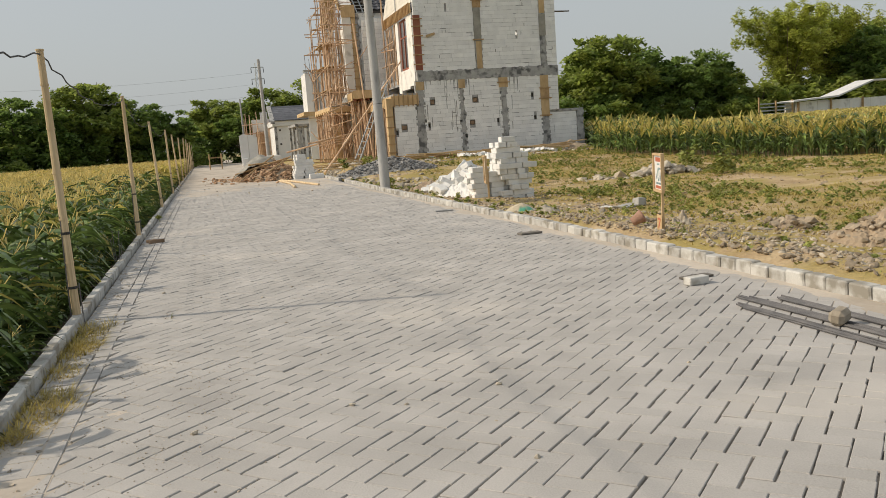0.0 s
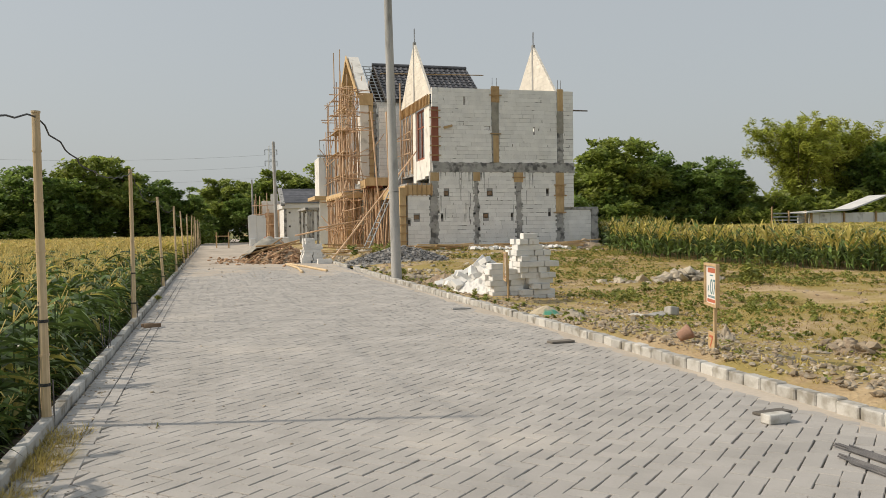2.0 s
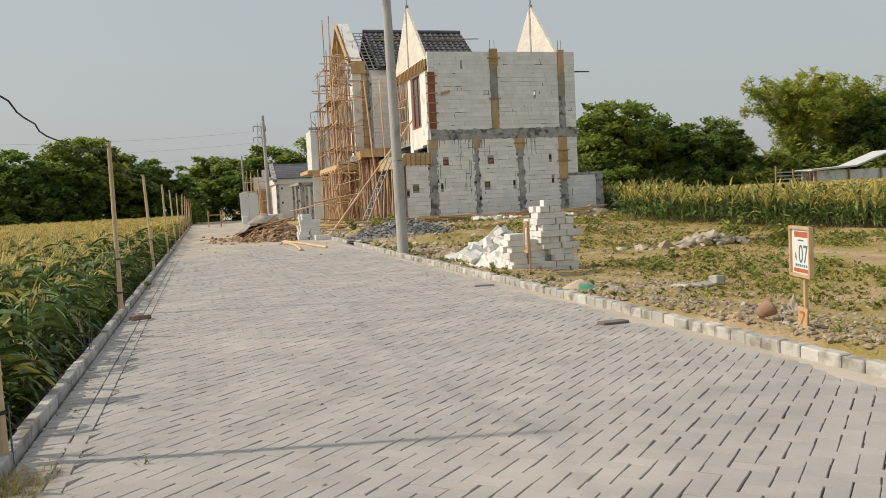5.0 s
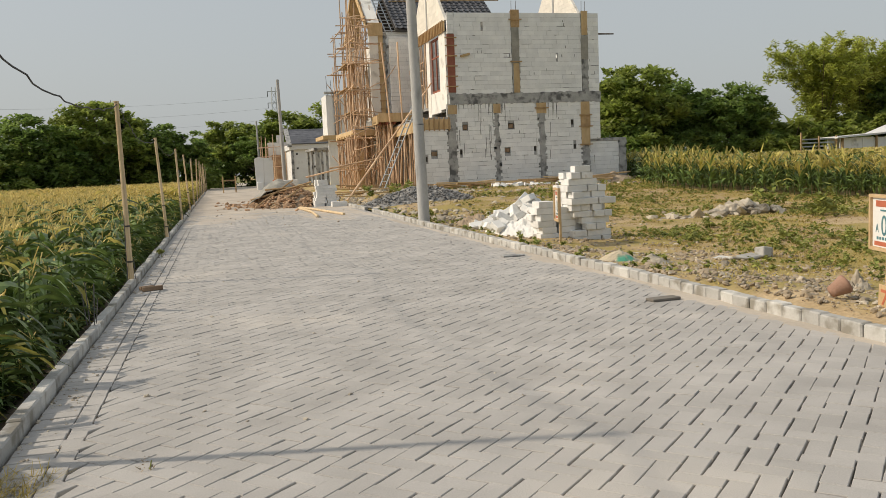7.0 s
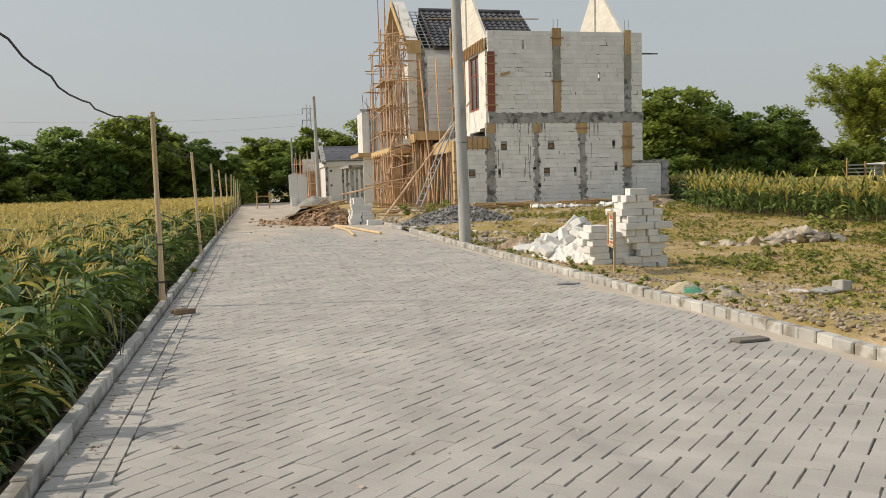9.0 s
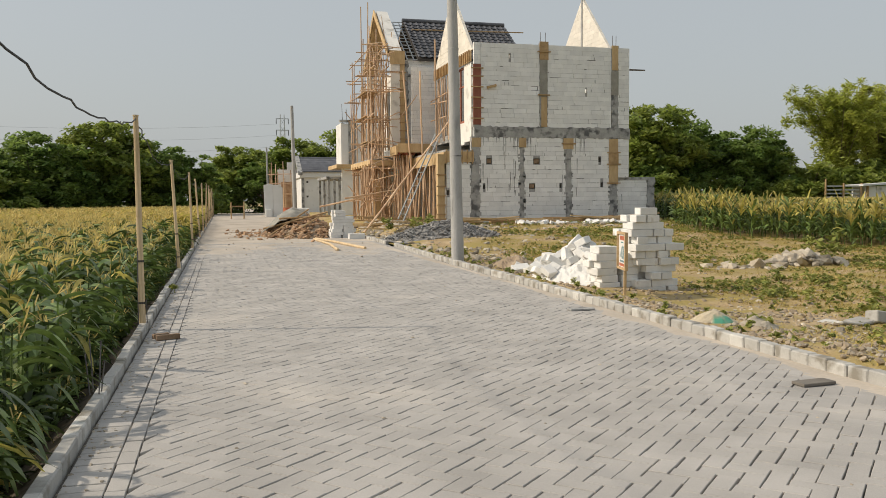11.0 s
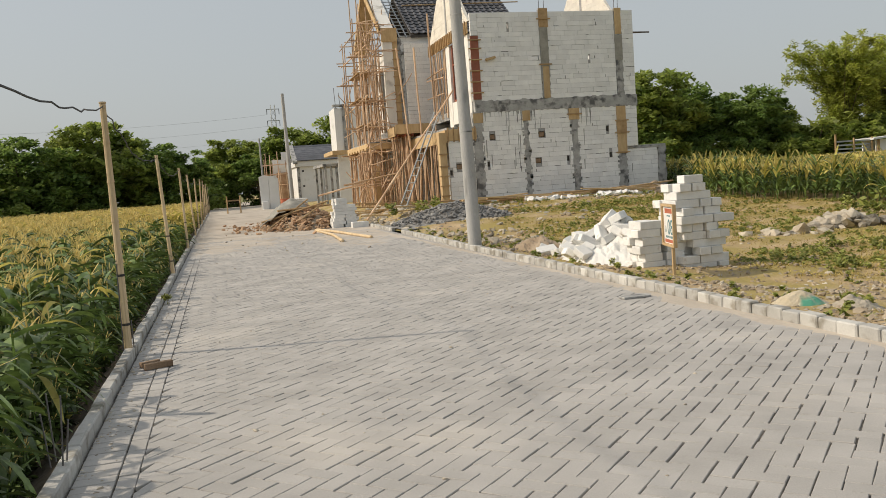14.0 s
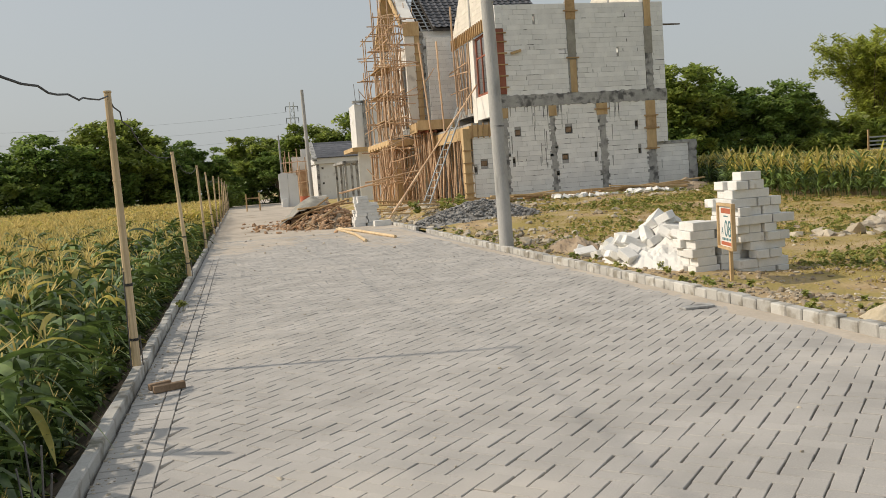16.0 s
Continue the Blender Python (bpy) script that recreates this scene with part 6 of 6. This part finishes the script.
def bush(width, height, mat, label, seed):
    global rng
    rng = np.random.default_rng(seed)
    t = thing("bush", label, "bush", "bushes below the trees", at=(0, 0, 0))
    stems = Geo()
    clusters = []
    for _ in range(34):
        a, r = rng.uniform(0, 6.28), width * rng.random() ** 0.5
        clusters.append((r * math.cos(a), r * 0.6 * math.sin(a), height * rng.uniform(0.05, 0.85), width * rng.uniform(0.18, 0.34)))
    for c in clusters[:10]:
        part("stem", Geo().rod((c[0] * 0.3, c[1] * 0.3, -0.3), c[:3], 0.05, 0.02, 5, 2, 0.05), M_BARK, t)
    v, q = leaf_cloud(clusters, 120, 0.25, 0.45)
    part("foliage", quad_mesh("foliage", v, q, [mat], np.zeros(len(q))), None, t)
    return t


proto = [tree(9.5, 4.4, "round", M_LEAF, "dense broad-leaved tree with a dark green crown", 21), tree(9.0, 4.2, "round", M_LEAF2, "broad-leaved tree with a lighter sunlit crown", 22),
         tree(9.0, 4.0, "open", M_LEAF, "layered tree with an open flat-topped crown", 23), tree(12.5, 5.6, "bamboo", M_LEAF3, "tall feathery bamboo clump", 24)]
shrub = [bush(3.4, 4.2, M_LEAF, "dark dense shrubs filling the tree line", 31), bush(3.0, 3.4, M_LEAF2, "lighter green shrubs below the trees", 32)]
used = set()


def plant(kind, x, y, z, scale, turn, squash=1.0):
    m = pose(x, y, z, 0, 0, turn) @ Matrix.Diagonal((scale, scale, scale * squash, 1))
    src = kind
    if src.name not in used:
        used.add(src.name)
        src.matrix_basis = m
        return src
    return copy_thing(src, m)


P0, P1, P2, P3 = proto
TREES = [  # beyond the plot
    (P1, 41.6, 79, 0.2, 1.22, 20, 1.02), (P0, 47, 82, 0.2, 1.06, 80, 1.0), (P0, 52.6, 80, 0.2, 0.92, 130, 1.02), (P0, 36.5, 84, 0.2, 0.85, 10, 0.9), (P3, 63.4, 79, 0.2, 1.02, 0, 1.08),
    (P1, 44, 86, 0.2, 1.0, 150, 0.95), (P0, 51, 86, 0.2, 0.95, 250, 0.95), (P1, 58, 84, 0.2, 0.8, 310, 0.9),
    (P3, 71, 82, 0.2, 1.0, 90, 0.98), (P0, 75, 80, 0.2, 1.15, 200, 1.0), (P1, 82, 84, 0.2, 1.15, 260, 1.0), (P2, 60, 88, 0.2, 0.85, 300, 1.0), (P0, 90, 84, 0.2, 1.15, 30, 1.0), (P2, 30, 92, 0.2, 0.85, 45, 1.0),
    # beyond the corn and at the end of the track
    (P0, -44, 60, -0.7, 0.95, 15, 1.0), (P2, -36, 66, -0.7, 0.92, 75, 1.0), (P0, -29, 74, -0.7, 1.0, 140, 0.95), (P1, -25, 80, -0.7, 0.9, 200, 1.0), (P2, -19.5, 84, -0.7, 1.08, 250, 1.0), (P0, -15.5, 88, -0.7, 1.05, 300, 0.9),
    (P1, -9.5, 92, -0.7, 1.02, 340, 0.95), (P0, -5.5, 95, -0.7, 0.95, 20, 0.95), (P2, -1.5, 99, -0.5, 0.98, 60, 1.0), (P1, 3.0, 108, 0.0, 0.85, 100, 0.9), (P0, 7.5, 112, 0.0, 0.8, 170, 0.9), (P2, 12, 108, 0.0, 1.05, 210, 1.0),
    (P1, 17, 104, 0.0, 1.0, 260, 1.0), (P0, 22, 100, 0.0, 0.95, 300, 0.9), (P0, -52, 56, -0.7, 1.0, 330, 1.0), (P1, -60, 52, -0.7, 1.0, 30, 1.0), (P0, 0.5, 112, 0.0, 0.8, 75, 0.8), (P1, 9.2, 105, 0.0, 0.92, 130, 0.92), (P2, 14.6, 101, 0.0, 1.0, 10, 1.0), (P0, 5.6, 104, 0.0, 0.8, 220, 0.85)]
for row_ in TREES:
    plant(*row_)
srng = random.Random(3)
for i in range(22):
    x = -52 + 2.6 * i
    plant(shrub[i % 2 if i % 3 else 0], x, 96 + 0.78 * x + srng.uniform(0, 2.5) if x < 0 else 104 + srng.uniform(0, 4), -0.6, srng.uniform(0.85, 1.2), srng.uniform(0, 360))
for i in range(20):
    x = 32 + 3.0 * i
    plant(shrub[i % 2], x, 76 + srng.uniform(0, 3), 0.2, srng.uniform(0.75, 1.15), srng.uniform(0, 360))

for x, y, size, turn in ((57.5, 78, 1.35, 40), (60.5, 77, 1.2, 130), (64.5, 76.5, 1.3, 220), (68.5, 77, 1.45, 300), (73, 77, 1.4, 20)):
    plant(shrub[1], x, y, 0.2, size, turn)

# barn beyond the corn
barn = thing("barn", "low barn with pale weathered walls and grey sheet roof", "barn", at=(52, 57, 0))
for i in range(15):
    part("wall_board", Geo().box(45.9 + i, 46.88 + i, 55, 55.05, 0.0, 2.5 + 0.02 * (i % 3), c=0.008), M_PLASTER, barn)
part("roof", Geo().prism([(45.4, 2.62), (49.5, 2.82), (52.9, 3.9), (62, 3.95), (62, 3.83), (52.9, 3.78), (49.5, 2.70), (45.4, 2.50)], "y", 54.6, 56.6), M_SHEET, barn)
part("rear_wall", Geo().box(45.9, 61, 56.2, 56.3, 0, 2.5), M_PLASTER, barn)
for xx in (46, 49, 52, 55, 58):
    part("post", Geo().box(xx, xx + 0.12, 54.85, 54.98, 0, 2.6), M_WOOD, barn)
barn.location += Vector((-0.6, 0, -0.32))
pen = thing("fence_rails", "pale slatted pen fence beside the barn", "fence", at=(44.5, 55, 0))
for k in range(5):
    part("rail", Geo().box(42.0, 44.9, 55.0, 55.05, 1.1 + 0.26 * k, 1.2 + 0.26 * k, m=None), M_GREYMETAL, pen)
for xx in (41.9, 43.4, 44.9):
    part("post", Geo().box(xx, xx + 0.1, 54.9, 54.99, 0, 2.7 if xx < 42 else 2.4), M_WOOD, pen)

# pylon and its lines
pyl = thing("power_pylon", "distant grey steel lattice power pylon", "pylon", at=(29.8, 420, 0))
pc = Vector((29.8, 420, 0))
for sx in (-1, 1):
    for sy in (-1, 1):
        part("leg", Geo().rod(pc + Vector((1.9 * sx, 1.9 * sy, -1)), pc + Vector((0.9 * sx, 0.9 * sy, 43)), 0.22, 0.16, 5), M_GREYMETAL, pyl)
for k in range(12):
    z0, z1 = 3.4 * k, 3.4 * (k + 1)
    w0, w1 = 1.9 - z0 / 43, 1.9 - z1 / 43
    part("lattice", Geo().rod(pc + Vector((-w0, -w0, z0)), pc + Vector((w1, -w1, z1)), 0.11, 0.11, 4).rod(pc + Vector((w0, -w0, z0)), pc + Vector((-w1, -w1, z1)), 0.11, 0.11, 4), M_GREYMETAL, pyl)
for zz in (30, 35.5, 41):
    part("crossarm", Geo().rod(pc + Vector((-3.0, 0, zz)), pc + Vector((3.0, 0, zz)), 0.2, 0.2, 5), M_GREYMETAL, pyl)
    for sx in (-1, 1):
        part("insulator", Geo().rod(pc + Vector((2.9 * sx, 0, zz)), pc + Vector((2.9 * sx, 0, zz - 2.6)), 0.16, 0.16, 6), M_CABLE, pyl)
for zz in (27.4, 32.9, 38.4):
    pts = [pc + Vector((-2.9 - 250 * t, -40 * t, zz + 4 * t - 26 * t * (1 - t))) for t in [i / 16 for i in range(17)]]
    solid("power_line", Geo().tube(pts, 0.05, 4), M_GREYMETAL, "thin distant overhead power line", "power line", "overhead power lines")


# grass and weeds
def tufts(n, place, blades, h0, h1, w, spread_=0.06):
    V, Q = [], []
    k = 0
    for _ in range(n):
        x, y, z = place()
        for _ in range(blades):
            a = rng.uniform(0, 6.28)
            d = np.array([math.cos(a), math.sin(a), 0])
            b = np.array([x, y, z - 0.01]) + d * rng.random() * spread_
            h = rng.uniform(h0, h1)
            s = np.array([-d[1], d[0], 0]) * w
            tip = b + d * h * rng.uniform(0.4, 2.0) + np.array([0, 0, h * rng.uniform(0.35, 1.0)])
            V += [b - s, b + s, tip + s * 0.25, tip - s * 0.25]
            Q.append((k, k + 1, k + 2, k + 3))
            k += 4
    return np.array(V), np.array(Q)


def growth(x, y):
    """How much grows at a place on the plot: patches, and a bare stony strip behind the kerb."""
    d = noise.noise((x * 0.33, y * 0.33, 11)) + 0.55 * noise.noise((x * 0.95, y * 0.95, 4)) + 0.3 * noise.noise((x * 2.6, y * 2.6, 8))
    return d + 0.75 * smoothstep(kerb_x(y) + 0.5, kerb_x(y) + 3.4, x) - 0.13 - 0.7 * smoothstep(27, 31, y) * smoothstep(11, 8, x)


def grass_spot(least=0.0, sharp=1.6):
    while True:
        x, y = 6.0 + 15.7 * rng.random(), 3 + 36 * rng.random()
        if x > plot_edge(y) + 0.4 or y > 38.8 or x < kerb_x(y) + 0.16:
            continue
        if rng.random() < 0.05 + sharp * (growth(x, y) - least):
            return x, y, plot_z(x, y)


def leafy(n, place, h0, h1, size):
    cl = []
    for _ in range(n):
        x, y, z = place()
        h = rng.uniform(h0, h1)
        for _ in range(4):
            cl.append((x + rng.normal(0, h * 0.35), y + rng.normal(0, h * 0.35), z + h * rng.uniform(0.2, 0.9), h * 0.38))
    return leaf_cloud(cl, 8, size)


rng = np.random.default_rng(77)
v, q = tufts(58000, grass_spot, 5, 0.012, 0.06, 0.0075, 0.17)
solid("dry_grass", quad_mesh("dry_grass", v, q, [M_GRASS], np.zeros(len(q))), None, "patchy dry yellow-green grass over the plot", "grass", kind="stuff")
v, q = leafy(6000, lambda: grass_spot(0.28, 2.0), 0.015, 0.075, 0.024)
v2, q2 = leafy(700, lambda: grass_spot(0.5, 2.0), 0.08, 0.2, 0.04)
v, q = np.vstack((v, v2)), np.vstack((q, q2 + len(v)))
solid("low_weeds", quad_mesh("low_weeds", v, q, [M_WEED], np.zeros(len(q))), None, "low green weeds scattered over the plot", "weeds", kind="stuff")
v, q = leafy(130, lambda: (lambda y: (kerb_x(y) + 0.3 + 0.9 * rng.random() ** 1.6, y, 0.03))(rng.uniform(4, 31)), 0.03, 0.11, 0.035)
solid("kerb_weeds", quad_mesh("kerb_weeds", v, q, [M_WEED], np.zeros(len(q))), None, "green weeds growing behind the kerb", "weeds", kind="stuff")


def foot_spot():
    """Along the kerb foot in broken clumps that thin out away from it."""
    while True:
        y, r = rng.uniform(4.3, 7.6), rng.random()
        if rng.random() < 0.45 + 1.2 * noise.noise((y * 1.9, 3.0, 0.0)):
            return 0.01 + r ** 1.8 * (0.20 + 0.22 * noise.noise((y * 1.3, 0.0, 5.0))), y, -0.004


v, q = tufts(620, foot_spot, 7, 0.02, 0.085, 0.0032, 0.05)
solid("kerb_grass", quad_mesh("kerb_grass", v, q, [M_GRASS], np.zeros(len(q))), None, "yellowing grass growing along the kerb foot", "grass", kind="stuff")
for wx, wy, wz, wh in ((15.4, 22.3, 0.0, 0.55), (14.4, 19.3, -0.05, 0.6), (13.9, 18.6, -0.05, 0.4), (16.5, 24.5, 0.0, 0.4), (7.9, 35.6, 0.3, 0.5), (8.6, 36.4, 0.35, 0.55), (7.0, 36.5, 0.3, 0.45), (0.725, 7.35, -0.01, 0.07), (0.06, 19.0, 0.0, 0.13), (7.6, 6.3, 0.05, 0.32), (6.4, 24.3, 0.0, 0.3)):
    wd = thing("weed", "single bushy green weed growing from the ground", "weed", "single weeds", at=(wx, wy, wz))
    part("stem", Geo().rod((wx, wy, wz - 0.03), (wx + 0.02, wy, wz + wh * 0.8), 0.006, 0.003, 5), M_WEED, wd)
    cl = [(wx + rng.normal(0, wh * 0.25), wy + rng.normal(0, wh * 0.25), wz + wh * rng.uniform(0.25, 1.0), wh * 0.28) for _ in range(8)]
    v, q = leaf_cloud(cl, 16 if wh > 0.1 else 4, 0.16 * wh + (0.008 if wh > 0.1 else 0.0))
    part("leaves", quad_mesh("leaves", v, q, [M_WEED if wh > 0.1 else M_CLOD], np.zeros(len(q))), None, wd)
